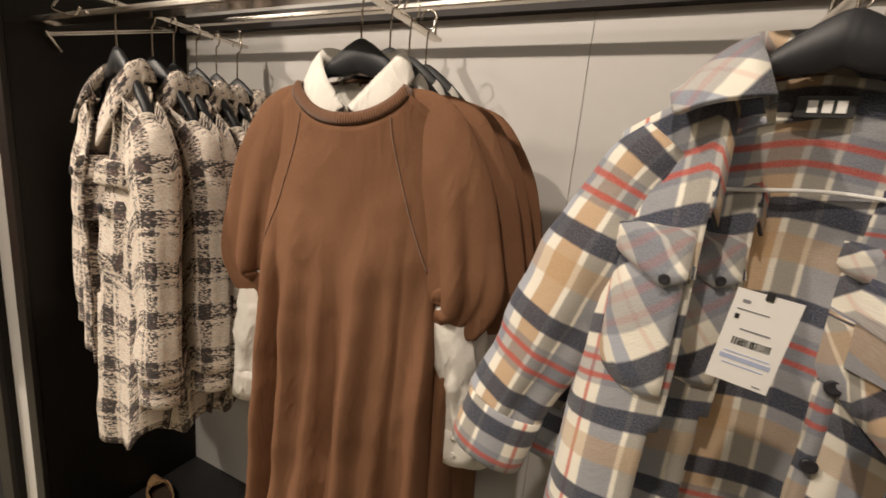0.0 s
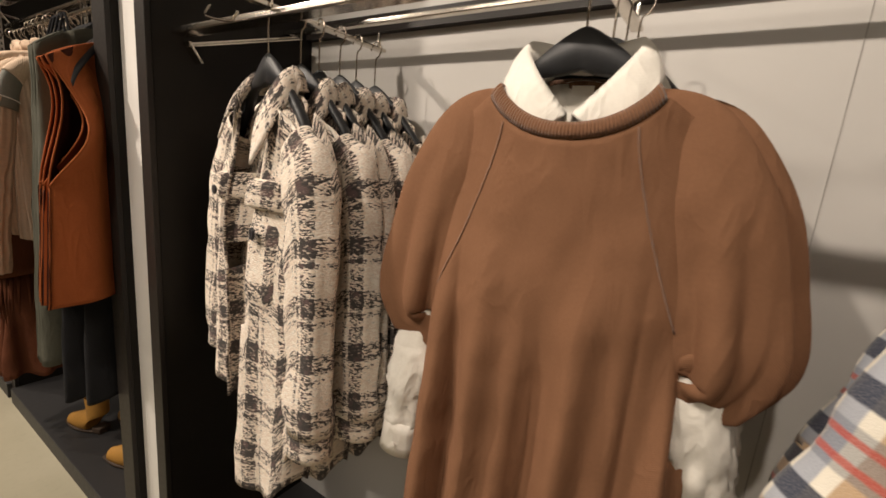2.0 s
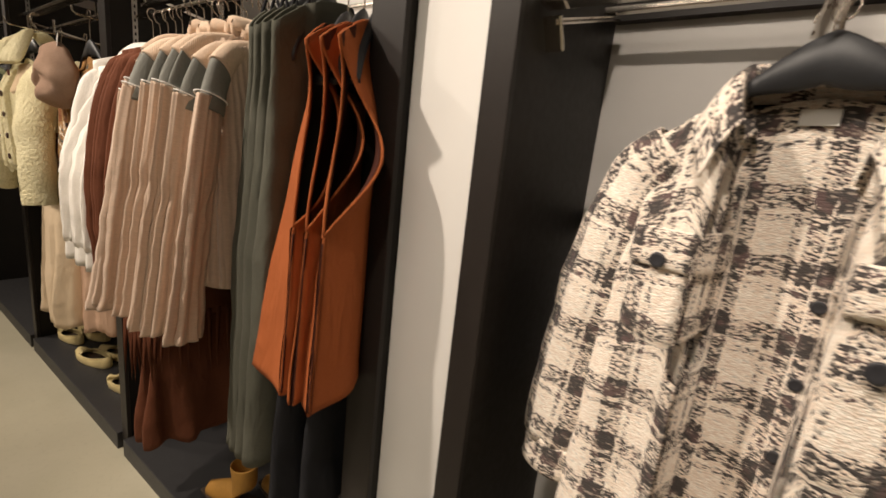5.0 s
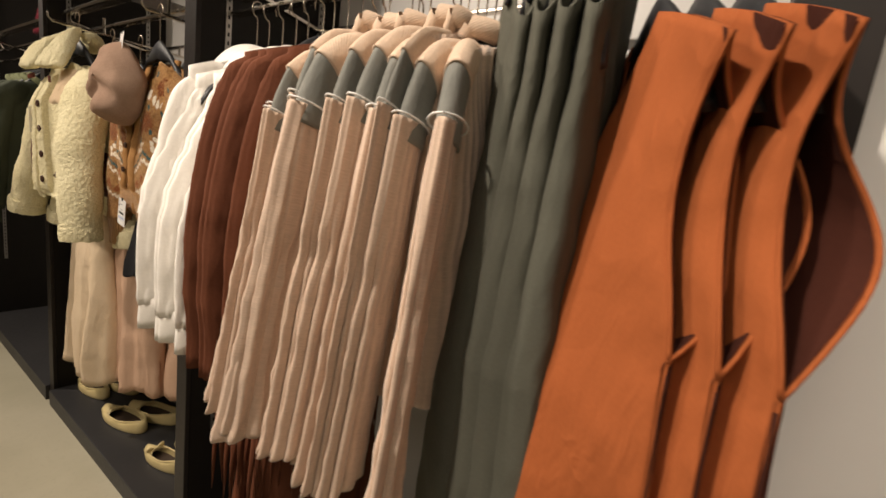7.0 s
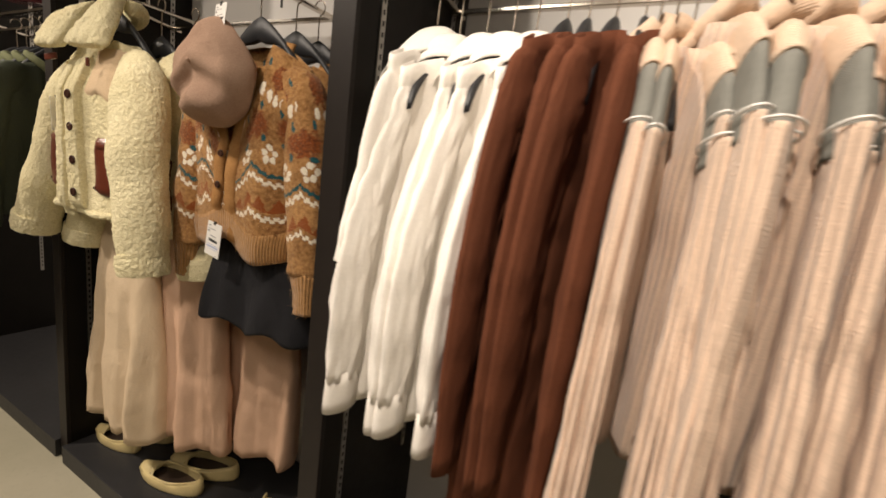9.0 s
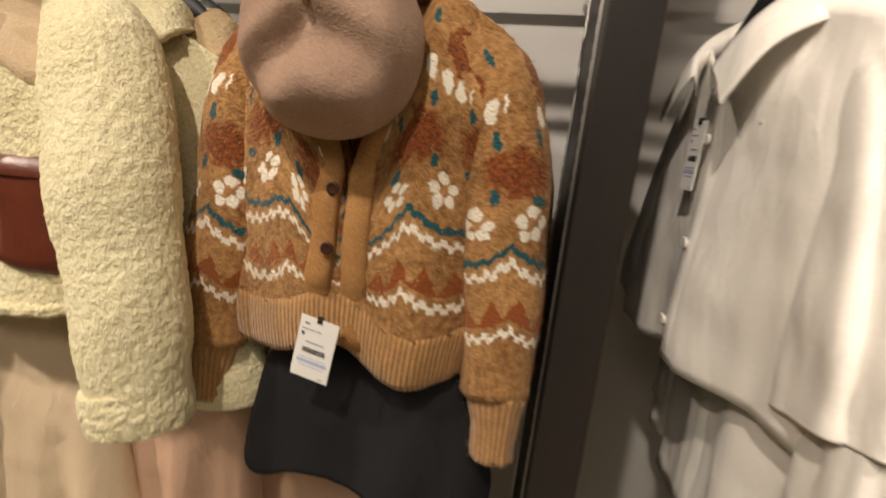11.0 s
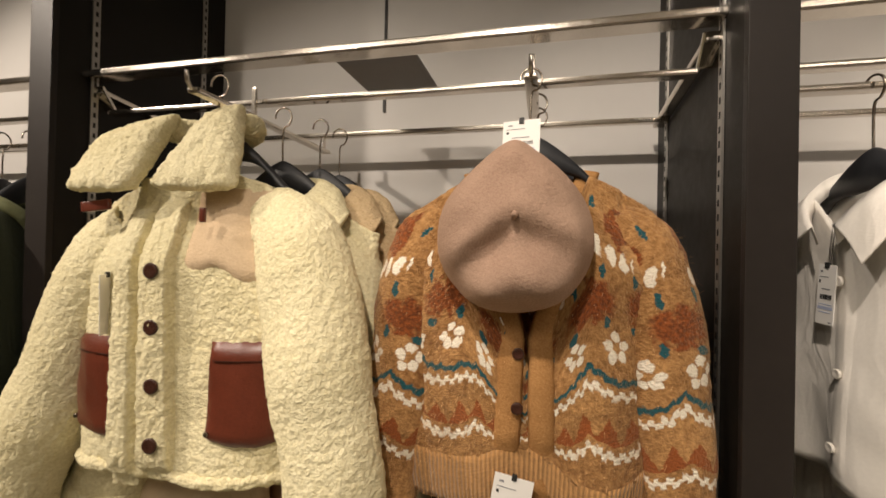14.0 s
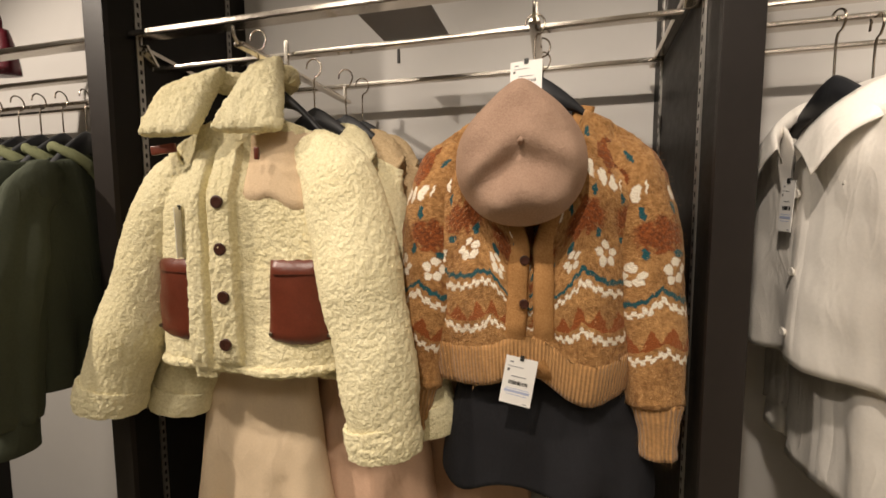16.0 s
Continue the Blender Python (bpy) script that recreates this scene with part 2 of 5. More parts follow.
def jacquard_knit(name):
    """Brushed patterned knit: tan ground, rust flowers, white dots, teal and white scalloped bands, in metres from the shoulder down."""
    m, t, b = nodes_of(name)
    u = uv_of(t)
    sep = nd(t, "ShaderNodeSeparateXYZ", {0: u})
    fz, wide = noise_tex(t, u, 150.0, 2), noise_tex(t, u, 26.0, 2)
    x = mth(t, "ADD", sep.outputs[0], mth(t, "ADD", mth(t, "MULTIPLY", fz, 0.010), mth(t, "MULTIPLY", wide, 0.020)))
    y = mth(t, "ADD", sep.outputs[1], mth(t, "ADD", mth(t, "MULTIPLY", noise_tex(t, u, 140.0, 2), 0.010), mth(t, "MULTIPLY", noise_tex(t, u, 21.0, 2), 0.022)))
    y = mth(t, "SUBTRACT", y, 0.016)
    scallop = mth(t, "MULTIPLY", mth(t, "ABSOLUTE", mth(t, "SINE", mth(t, "MULTIPLY", x, math.pi / 0.14))), 0.024)

    def cell(period, shift=0.0):
        return mth(t, "MULTIPLY", mth(t, "SUBTRACT", mth(t, "FRACT", mth(t, "ADD", mth(t, "DIVIDE", x, period), shift)), 0.5), period)

    def spot(cx, dx, y0, rx, ry, soft=0.25, yy=None):
        a = mth(t, "DIVIDE", mth(t, "SUBTRACT", cx, dx), rx)
        c = mth(t, "DIVIDE", mth(t, "SUBTRACT", y if yy is None else yy, y0), ry)
        d = mth(t, "ADD", mth(t, "MULTIPLY", a, a), mth(t, "MULTIPLY", c, c))
        return ramp(t, d, 1.0 + soft, 1.0 - soft)

    def line(v0, half, extra, arc=True):
        yy = mth(t, "SUBTRACT", y, scallop) if arc else y
        d = mth(t, "ABSOLUTE", mth(t, "SUBTRACT", mth(t, "SUBTRACT", yy, extra), v0))
        return nd(t, "ShaderNodeMapRange", {"Value": d, "From Min": half + 0.0015, "From Max": half - 0.0015}).outputs[0]

    def most(items):
        r = items[0]
        for q in items[1:]:
            r = mth(t, "MAXIMUM", r, q)
        return r

    mott = mth(t, "MULTIPLY_ADD", noise_tex(t, u, 95.0, 3), 0.6, mth(t, "MULTIPLY", noise_tex(t, u, 12.0, 2), 0.4))
    c = mixc(t, ramp(t, mott, 0.32, 0.68), (0.17, 0.070, 0.022), (0.58, 0.32, 0.125))
    rust, deep = (0.27, 0.066, 0.016), (0.12, 0.028, 0.010)
    white, teal = (0.90, 0.83, 0.70), (0.012, 0.085, 0.105)
    # flowers, with a dark heart, and a ragged shoulder figure
    ragged = mth(t, "MULTIPLY_ADD", noise_tex(t, u, 62.0, 4), 0.085, mth(t, "SUBTRACT", y, 0.0425))
    flower = most([spot(cell(0.118, 0.2), 0.0, 0.205, 0.046, 0.034, 0.35, ragged), spot(cell(0.118, 0.7), 0.0, 0.075, 0.028, 0.034, 0.12, ragged)])
    c = mixc(t, mth(t, "MULTIPLY", flower, 0.92), c, mixc(t, ramp(t, fz, 0.4, 0.6), deep, rust))
    # triangles between the two white bands
    yy = mth(t, "SUBTRACT", y, scallop)
    up = mth(t, "MULTIPLY", mth(t, "PINGPONG", x, 0.022), 1.7)
    tri = mth(t, "MULTIPLY", mth(t, "GREATER_THAN", yy, mth(t, "ADD", up, 0.372)), mth(t, "LESS_THAN", yy, 0.412))
    c = mixc(t, mth(t, "MULTIPLY", tri, 0.9), c, rust)
    # teal leaves
    leaf = most([spot(cell(0.059, 0.45), 0.0, 0.160, 0.005, 0.013), spot(cell(0.118, 0.55), 0.010, 0.245, 0.010, 0.008), spot(cell(0.118, 0.85), -0.008, 0.238, 0.006, 0.012), spot(cell(0.118, 0.1), 0.0, 0.045, 0.005, 0.014)])
    c = mixc(t, leaf, c, teal)
    # long white dots under the shoulder, clusters above the bands
    row = mth(t, "SUBTRACT", y, mth(t, "MULTIPLY", scallop, 0.9))
    dots = [mth(t, "MULTIPLY", spot(cell(0.024), 0.0, 0.112, 0.0086, 0.0155, 0.25, row), mth(t, "GREATER_THAN", mth(t, "FRACT", mth(t, "DIVIDE", x, 0.118)), 0.38))]
    k = cell(0.078, 0.3)
    for dx, dy in ((-0.016, 0.004), (0.0, -0.011), (0.016, 0.002), (-0.007, 0.018), (0.011, 0.020)):
        dots.append(spot(k, dx, 0.272 + dy, 0.0086, 0.0086))
    c = mixc(t, most(dots), c, white)
    spike = mth(t, "MULTIPLY", mth(t, "PINGPONG", x, 0.010), 0.5)
    step = mth(t, "MULTIPLY", mth(t, "SIGN", mth(t, "SINE", mth(t, "MULTIPLY", x, 6.283 / 0.020))), 0.0035)
    c = mixc(t, line(0.308, 0.0055, spike), c, teal)
    c = mixc(t, line(0.334, 0.0058, step), c, white)
    c = mixc(t, line(0.430, 0.0058, step), c, white)
    t.links.new(c, b.inputs["Base Color"])
    b.inputs["Roughness"].default_value, b.inputs["Specular IOR Level"].default_value, b.inputs["Sheen Weight"].default_value = 1.0, 0.1, 0.45
    b.inputs["Sheen Tint"].default_value = (0.8, 0.6, 0.4, 1)
    bump(t, b, mth(t, "MULTIPLY", noise_tex(t, u, 220.0, 3), 1.6), 0.7, 0.005)
    return m


def floor_mat():
    m, t, b = nodes_of("polished_floor")
    p = obj_of(t)
    n1, n2 = noise_tex(t, p, 1.3, 5, 0.6), noise_tex(t, p, 45.0, 3)
    c = mixc(t, ramp(t, n1, 0.3, 0.7), (0.40, 0.37, 0.27), (0.50, 0.46, 0.35))
    c = mixc(t, mth(t, "MULTIPLY", ramp(t, n2, 0.55, 0.8), 0.25), c, (0.30, 0.27, 0.2))
    t.links.new(c, b.inputs["Base Color"])
    t.links.new(mth(t, "MULTIPLY_ADD", n1, 0.2, 0.22), b.inputs["Roughness"])
    bump(t, b, n2, 0.05, 0.002)
    return m


MAT = {
    "white_wall": plain("white_wall_paint", (0.56, 0.54, 0.515), 0.55, vary=0.03, scale=2.0, grain=0.05, grain_scale=180),
    "column": plain("white_column_paint", (0.72, 0.70, 0.67), 0.6, vary=0.02, scale=2.0, grain=0.04),
    "dark_panel": plain("dark_stained_panel", (0.010, 0.008, 0.006), 0.5, vary=0.25, scale=5.0, grain=0.06, grain_scale=240, spec=0.22),
    "dark_edge": plain("dark_grey_edge", (0.020, 0.016, 0.014), 0.45, vary=0.12, scale=8.0, grain=0.05, spec=0.25),
    "plinth": plain("black_plinth_laminate", (0.022, 0.021, 0.022), 0.5, vary=0.2, scale=4.0, grain=0.05),
    "floor": floor_mat(),
    "ceiling": plain("ceiling_paint", (0.62, 0.60, 0.56), 0.8, vary=0.04, scale=2.0),
    "room": plain("far_room_paint", (0.42, 0.37, 0.31), 0.8, vary=0.1, scale=1.0),
    "chrome": plain("brushed_chrome", (0.68, 0.63, 0.56), 0.16, 1.0, vary=0.06, scale=20),
    "steel": plain("slotted_steel", (0.45, 0.43, 0.40), 0.38, 1.0, vary=0.1, scale=30),
    "plate": plain("grey_plate", (0.16, 0.15, 0.15), 0.5, vary=0.05),
    "seam": plain("seam_grey", (0.34, 0.32, 0.30), 0.7),
    "slot": plain("slot_shadow", (0.01, 0.01, 0.01), 0.8),
    "wire": plain("hook_wire", (0.42, 0.36, 0.30), 0.22, 1.0, vary=0.1, scale=40),
    "hanger": plain("black_hanger_plastic", (0.018, 0.019, 0.022), 0.5, vary=0.2, scale=30, grain=0.05),
    "brown": cloth("brown_ponte", (0.195, 0.096, 0.052), 0.08, 1200, 0.22),
    "brown_rib": rib_knit("brown_rib", (0.180, 0.086, 0.045), 0.005),
    "white_shirt": cloth("white_cotton", (0.80, 0.765, 0.70), 0.05, 1400, 0.20, 0.1, 0.75, wrinkle=0.55),
    "silk": cloth("ivory_satin", (0.84, 0.80, 0.74), 0.05, 1600, 0.22, 0.1, 0.48, 0.4, wrinkle=0.3),
    "boucle": boucle_plaid("boucle_plaid"),
    "check": check_plaid("brushed_check"),
    "check_bias": check_plaid("brushed_check_bias", 0.72, 0.25),
    "rust": cloth("rust_suiting", (0.345, 0.094, 0.028), 0.08, 1300, 0.18, wrinkle=0.5),
    # rust darkened to carry the shade inside the waistcoats; also draws the side seams
    "rust_in_shade": cloth("rust_lining_shaded", (0.05, 0.013, 0.007), 0.1, 1300, 0.2),
    "grey": cloth("grey_green_crepe", (0.090, 0.089, 0.070), 0.10, 1300, 0.2),
    "grey_band": cloth("grey_lining_jersey", (0.20, 0.20, 0.18), 0.08, 1300, 0.2),
    "beige_rib": rib_knit("beige_wide_rib", (0.60, 0.45, 0.345), 0.017, 0.11),
    "beige": cloth("beige_knit", (0.64, 0.49, 0.37), 0.12, 700, 0.35),
    "russet": cloth("russet_suede", (0.11, 0.036, 0.017), 0.14, 900, 0.2),
    "fleece": fleece("pale_lime_fleece", (0.66, 0.58, 0.34), (0.85, 0.78, 0.53)),
    "fleece_tan": fleece("tan_fleece", (0.46, 0.33, 0.18), (0.58, 0.44, 0.27)),
    "leather": plain("red_brown_leather", (0.115, 0.026, 0.013), 0.32, vary=0.2, scale=18, grain=0.25, grain_scale=260),
    "button": plain("brown_button", (0.045, 0.016, 0.010), 0.3, vary=0.3, scale=60),
    "button_dark": plain("dark_button", (0.03, 0.03, 0.035), 0.35, vary=0.2, scale=60),
    "button_white": plain("covered_button", (0.76, 0.72, 0.66), 0.4, vary=0.05, scale=60),
    "cardi": jacquard_knit("jacquard_cardigan_knit"),
    "cardi_rib": rib_knit("tan_mohair_rib", (0.42, 0.225, 0.085), 0.008, 0.30),
    "cardi_fuzz": plain("mohair_hair", (0.55, 0.33, 0.15), 0.8, vary=0.3, scale=30),
    "felt": felt("camel_felt", (0.31, 0.20, 0.145), (0.44, 0.30, 0.22)),
    "suede": felt("pinkish_suede", (0.55, 0.41, 0.27), (0.66, 0.51, 0.34)),
    "cardi_band": felt("tan_mohair_band", (0.27, 0.130, 0.046), (0.46, 0.25, 0.098)),
    "black_cloth": cloth("black_twill", (0.018, 0.018, 0.021), 0.15, 1300, 0.2),
    "cream_skirt": cloth("cream_crepe", (0.66, 0.52, 0.36), 0.06, 1300, 0.2),
    "blush": cloth("blush_crepe", (0.55, 0.36, 0.25), 0.06, 1300, 0.2),
    "green": cloth("deep_green_jersey", (0.058, 0.066, 0.046), 0.12, 1300, 0.25),
    "lime": cloth("pale_green_jersey", (0.15, 0.16, 0.085), 0.12, 1300, 0.25),
    "tag": plain("white_card", (0.82, 0.80, 0.77), 0.5, vary=0.02),
    "ink": plain("black_ink", (0.02, 0.02, 0.02), 0.6),
    "ink_grey": plain("grey_ink", (0.22, 0.22, 0.24), 0.6),
    "ink_blue": plain("pale_blue_ink", (0.40, 0.45, 0.62), 0.6),
    "shoe": plain("cream_yellow_leather", (0.68, 0.55, 0.27), 0.4, vary=0.12, scale=14, grain=0.1),
    "tan_shoe": plain("tan_leather", (0.36, 0.22, 0.11), 0.4, vary=0.12, scale=14),
    "shoe_in": plain("dark_insole", (0.05, 0.03, 0.018), 0.7, vary=0.2),
    "boot": plain("mustard_suede", (0.40, 0.20, 0.035), 0.75, vary=0.16, scale=10, grain=0.2),
    "wine": plain("wine_patent_leather", (0.10, 0.012, 0.02), 0.25, vary=0.2, scale=10),
    "nylon": plain("clear_tag_loop", (0.12, 0.11, 0.10), 0.4),
}


# ---- geometry helpers ----
def link(name, bm, material, parent=None, label="", smooth=True, thick=0.0):
    me = bpy.data.meshes.new(name)
    bm.normal_update()
    bm.to_mesh(me)
    bm.free()
    mats = material if isinstance(material, (list, tuple)) else [material]
    for m in mats:
        me.materials.append(m)
    if smooth:
        for p in me.polygons:
            p.use_smooth = True
    ob = new(name, me)
    if parent is not None:
        ob.parent = parent
    if label:
        ob["label"] = label
    if thick:
        mod = ob.modifiers.new("cloth_thickness", "SOLIDIFY")
        mod.thickness, mod.offset = thick, 0.0
    return ob


def part(name, bm, material, parent, label="", smooth=True, thick=0.0):
    return link(name, bm, material, parent, label, smooth, thick)


def box_bm(x0, x1, y0, y1, z0, z1, bev=0.0):
    bm = bmesh.new()
    bmesh.ops.create_cube(bm, size=1.0)
    bmesh.ops.scale(bm, vec=(x1 - x0, y1 - y0, z1 - z0), verts=bm.verts)
    bmesh.ops.translate(bm, vec=((x0 + x1) / 2, (y0 + y1) / 2, (z0 + z1) / 2), verts=bm.verts)
    if bev:
        bmesh.ops.bevel(bm, geom=bm.edges[:], offset=bev, segments=2, affect="EDGES", profile=0.7)
    return bm


def slab(name, x0, x1, y0, y1, z0, z1, mat, label="", kind="structure", category="", bev=0.0):
    ob = link(name, box_bm(x0, x1, y0, y1, z0, z1, bev), MAT[mat], smooth=False)
    return tagged(ob, label, category, kind=kind)


def rail_bm(p, q, w, h, bev=0.004):
    """A square or flat tube from p to q."""
    p, q = Vector(p), Vector(q)
    d = q - p
    bm = box_bm(-w / 2, w / 2, -h / 2, h / 2, 0, d.length, bev)
    up = Vector((0, 0, 1)) if abs(d.normalized().z) < 0.9 else Vector((0, 1, 0))
    z = d.normalized()
    x = up.cross(z).normalized()
    y = z.cross(x)
    m = Matrix((x, y, z)).transposed().to_4x4()
    bmesh.ops.transform(bm, matrix=Matrix.Translation(p) @ m, verts=bm.verts)
    return bm


def smooth_path(pts, n):
    """Catmull-Rom through tuples of any length."""
    pts = [np.array(p, float) for p in pts]
    out = []
    for i in range(len(pts) - 1):
        a, b, c, d = pts[max(i - 1, 0)], pts[i], pts[i + 1], pts[min(i + 2, len(pts) - 1)]
        for k in range(n):
            s = k / n
            out.append(0.5 * (2 * b + (c - a) * s + (2 * a - 5 * b + 4 * c - d) * s * s + (3 * b - a - 3 * c + d) * s ** 3))
    out.append(pts[-1])
    return out


def grid_bm(rows, closed=False, cap=False, bm=None, mat_index=0, uv_at=(0.0, 0.0), scale_u=1.0, skip=None):
    """Quads over rows of points, with a UV in metres: along each row, and down the rows."""
    bm = bm or bmesh.new()
    uv = bm.loops.layers.uv.verify()
    vs = [[bm.verts.new(p) for p in r] for r in rows]
    nu = len(rows[0])
    span = nu if closed else nu - 1
    mid = rows[len(rows) // 2]
    us = [0.0]
    for j in range(span):
        us.append(us[-1] + (Vector(mid[(j + 1) % nu]) - Vector(mid[j])).length * scale_u)
    vv = [0.0]
    cen = [sum((Vector(p) for p in r), Vector()) / nu for r in rows]
    for i in range(len(rows) - 1):
        vv.append(vv[-1] + max((Vector(rows[i + 1][nu // 4]) - Vector(rows[i][nu // 4])).length, (cen[i + 1] - cen[i]).length) * 0.999)
    for i in range(len(rows) - 1):
        for j in range(span):
            k = (j + 1) % nu
            if skip and skip(i, j):
                continue
            f = bm.faces.new((vs[i][j], vs[i + 1][j], vs[i + 1][k], vs[i][k]))
            f.material_index = mat_index
            for lp, (a, b) in zip(f.loops, ((j, i), (j, i + 1), (j + 1, i + 1), (j + 1, i))):
                lp[uv].uv = (us[a] + uv_at[0], vv[b] + uv_at[1])
    if cap:
        for r in (vs[0], vs[-1]):
            f = bm.faces.new(r)
            f.material_index = mat_index
    bmesh.ops.delete(bm, geom=[v for v in bm.verts if not v.link_faces], context="VERTS")
    bmesh.ops.recalc_face_normals(bm, faces=bm.faces)
    return bm


def tube_bm(pts, n=8, sub=6, squash=1.0, closed_ends=True, crease=0.0, crease_scale=9.0, seed=0, bm=None, mat_index=0, side=(0, 1, 0), pleat=0.0, pleat_n=5, ridge=0.0, ridge_scale=32.0):
    """A tube along (x, y, z, radius) points, with soft creases and, by ridge, sharp slanting folds."""
    path = smooth_path(pts, sub)
    rows = []
    for i, p in enumerate(path):
        a, b = path[max(i - 1, 0)], path[min(i + 1, len(path) - 1)]
        d = Vector((b - a)[:3]).normalized()
        s = Vector(side)
        x = s.cross(d).normalized()
        y = d.cross(x)
        ring = []
        for k in range(n):
            ang = 2 * math.pi * k / n
            r = p[3]
            if pleat:
                f = i / (len(path) - 1)
                r *= 1 + pleat * sstep(0.15, 0.8, f) * (math.sin(pleat_n * ang + seed * 1.9 + 0.8 * math.sin(3 * f + seed)) + 0.5 * math.sin((pleat_n + 3) * ang + seed * 4.1))
            q = Vector(p[:3]) + x * (r * math.cos(ang)) + y * (r * squash * math.sin(ang))
            if crease:
                s2 = noise.noise(Vector((q.x * crease_scale * 0.6, q.y * crease_scale * 0.6 + seed * 7.1, q.z * crease_scale)))
                s3 = noise.noise(Vector((q.x * crease_scale * 2.1, q.y * crease_scale + seed * 3.3, q.z * crease_scale * 1.7)))
                q += (q - Vector(p[:3])).normalized() * crease * (s2 + 0.5 * s3)
            if ridge:
                f = i / (len(path) - 1)
                w = Vector((q.x * 0.9 + q.z * 0.75, q.y * 0.7 + seed * 5.3, q.z * 0.55 - q.x * 0.8)) * ridge_scale
                fold = 0.32 - 1.5 * abs(noise.noise(w)) - 0.6 * abs(noise.noise(w * 2.3))
                q += (q - Vector(p[:3])).normalized() * ridge * fold * (0.2 + 0.65 * sstep(0.2, 0.6, f))
            ring.append(q)
        rows.append(ring)
    return grid_bm(rows, True, closed_ends, bm, mat_index)


def wire_bm(pts, r, n=6, sub=5):
    return tube_bm([(*p, r) for p in pts], n, sub, side=(0.31, 0.94, 0.12))


def lathe_bm(profile, n=16, axis="Z"):
    rows = []
    for r, h in profile:
        ring = []
        for k in range(n):
            a = 2 * math.pi * k / n
            c, s = r * math.cos(a), r * math.sin(a)
            ring.append((c, s, h) if axis == "Z" else (c, -h, s))
        rows.append(ring)
    return grid_bm(rows, True, True)


def sstep(a, b, x):
    s = min(1.0, max(0.0, (x - a) / (b - a)))
    return s * s * (3 - 2 * s)


def torso_rows(hw, hem, depth, length, drop=0.07, neck=0.085, neck_front=0.09, neck_back=0.02, neck_sharp=1.0, folds=0.012, fold_n=5.0,
               nu=56, nv=34, seed=0, waist=None, hem_depth=None, top_round=1.5, hem_wave=0.006, lean=0.0, fold_from=0.15, fold_to=0.9, neck_full=0.0):
    """Rows of a hung garment's body, from the shoulder line down: x across, front towards -y, z = 0 at the neck point."""
    rows = []
    for i in range(nv + 1):
        v = i / nv
        w = hw + (hem - hw) * sstep(0.05, 1.0, v)
        if waist:
            w += (waist - (hw + hem) / 2) * math.exp(-((v - 0.5) / 0.2) ** 2)
        row = []
        for j in range(nu):
            a = 2 * math.pi * j / nu
            c, s = math.cos(a), math.sin(a)
            x = w * math.copysign(abs(c) ** 0.75, c)
            rel = min(1.0, abs(x) / hw)
            flat = 0.018 + (0.03 * (1 - rel) if rel * hw < neck * 1.5 else 0)
            if s < 0 and neck_full:
                flat += neck_full * math.exp(-(x / (neck * 1.25)) ** 4)
            dd = depth + ((hem_depth or depth) - depth) * v
            d = flat + (dd - flat) * sstep(0.0, 0.32, v)
            y = d * math.copysign(abs(s) ** 0.8, s)
            top = -drop * rel ** top_round
            if abs(x) < neck:
                dip = (1 - (abs(x) / neck) ** (1.0 if neck_sharp == 2.0 else 2.0)) ** {1.0: 0.5, 1.5: 0.85, 2.0: 1.0}[neck_sharp]
                top = top - (neck_front if s < 0 else neck_back) * dip
                d2 = 0.045
                y = math.copysign(max(abs(y), d2 * dip), s) if v < 0.02 else y
            z = top + (-length - top) * v
            amp = folds * sstep(fold_from, fold_to, v)
            ph = x / hw * fold_n + seed * 1.7 + 0.5 * math.sin(2.2 * v + seed)
            y += amp * (1.1 - 2.0 * abs(math.sin(ph * 0.5)) ** 0.75 + 0.6 * math.sin(ph * 1.87 + 1.3 * v) + noise.noise(Vector((x * 9, seed * 3.1 + (2 if s > 0 else 0), z * 3.0))))
            y += 0.006 * noise.noise(Vector((x * 14, seed + (5 if s > 0 else 0), z * 12))) * sstep(0.0, 0.15, v)
            z += hem_wave * v * math.sin(x / hw * fold_n * 1.3 + seed)
            x += lean * v + 0.006 * v * noise.noise(Vector((z * 6, seed * 1.3, s)))
            row.append(Vector((x, y, z)))
        rows.append(row)
    return rows


def ray_front(bvh, x, z):
    hit = bvh.ray_cast(Vector((x, -1.0, z)), Vector((0, 1, 0)))
    return hit[0].y if hit[0] is not None else None


def patch_bm(bvh, outline, off=0.006, nx=8, nz=8, puff=0.0, back=0.004):
    """A sewn-on piece over the garment's front: outline(s, t) -> x, z for s, t in 0..1."""
    rows, last = [], 0.0
    for i in range(nz + 1):
        row = []
        for j in range(nx + 1):
            s, v = j / nx, i / nz
            x, z = outline(s, v)
            y = ray_front(bvh, x, z)
            last = y if y is not None else last
            rim = min(s, 1 - s, v, 1 - v)
            row.append(Vector((x, last - off * sstep(0.0, 0.08, rim) - 0.0015 - puff * math.sin(math.pi * s) * math.sin(math.pi * v), z)))
        rows.append(row)
    bm = grid_bm(rows)
    return bm


def rect(x0, x1, z0, z1, skew=0.0, round_low=0.0):
    def f(s, v):
        x = x0 + (x1 - x0) * s
        z = z1 + (z0 - z1) * v + skew * (s - 0.5)
        if round_low:
            z += round_low * v * (abs(2 * s - 1) ** 4)
        return x, z
    return f


def bvh_of(ob):
    from mathutils.bvhtree import BVHTree
    return BVHTree.FromPolygons([v.co.copy() for v in ob.data.vertices], [tuple(p.vertices) for p in ob.data.polygons])


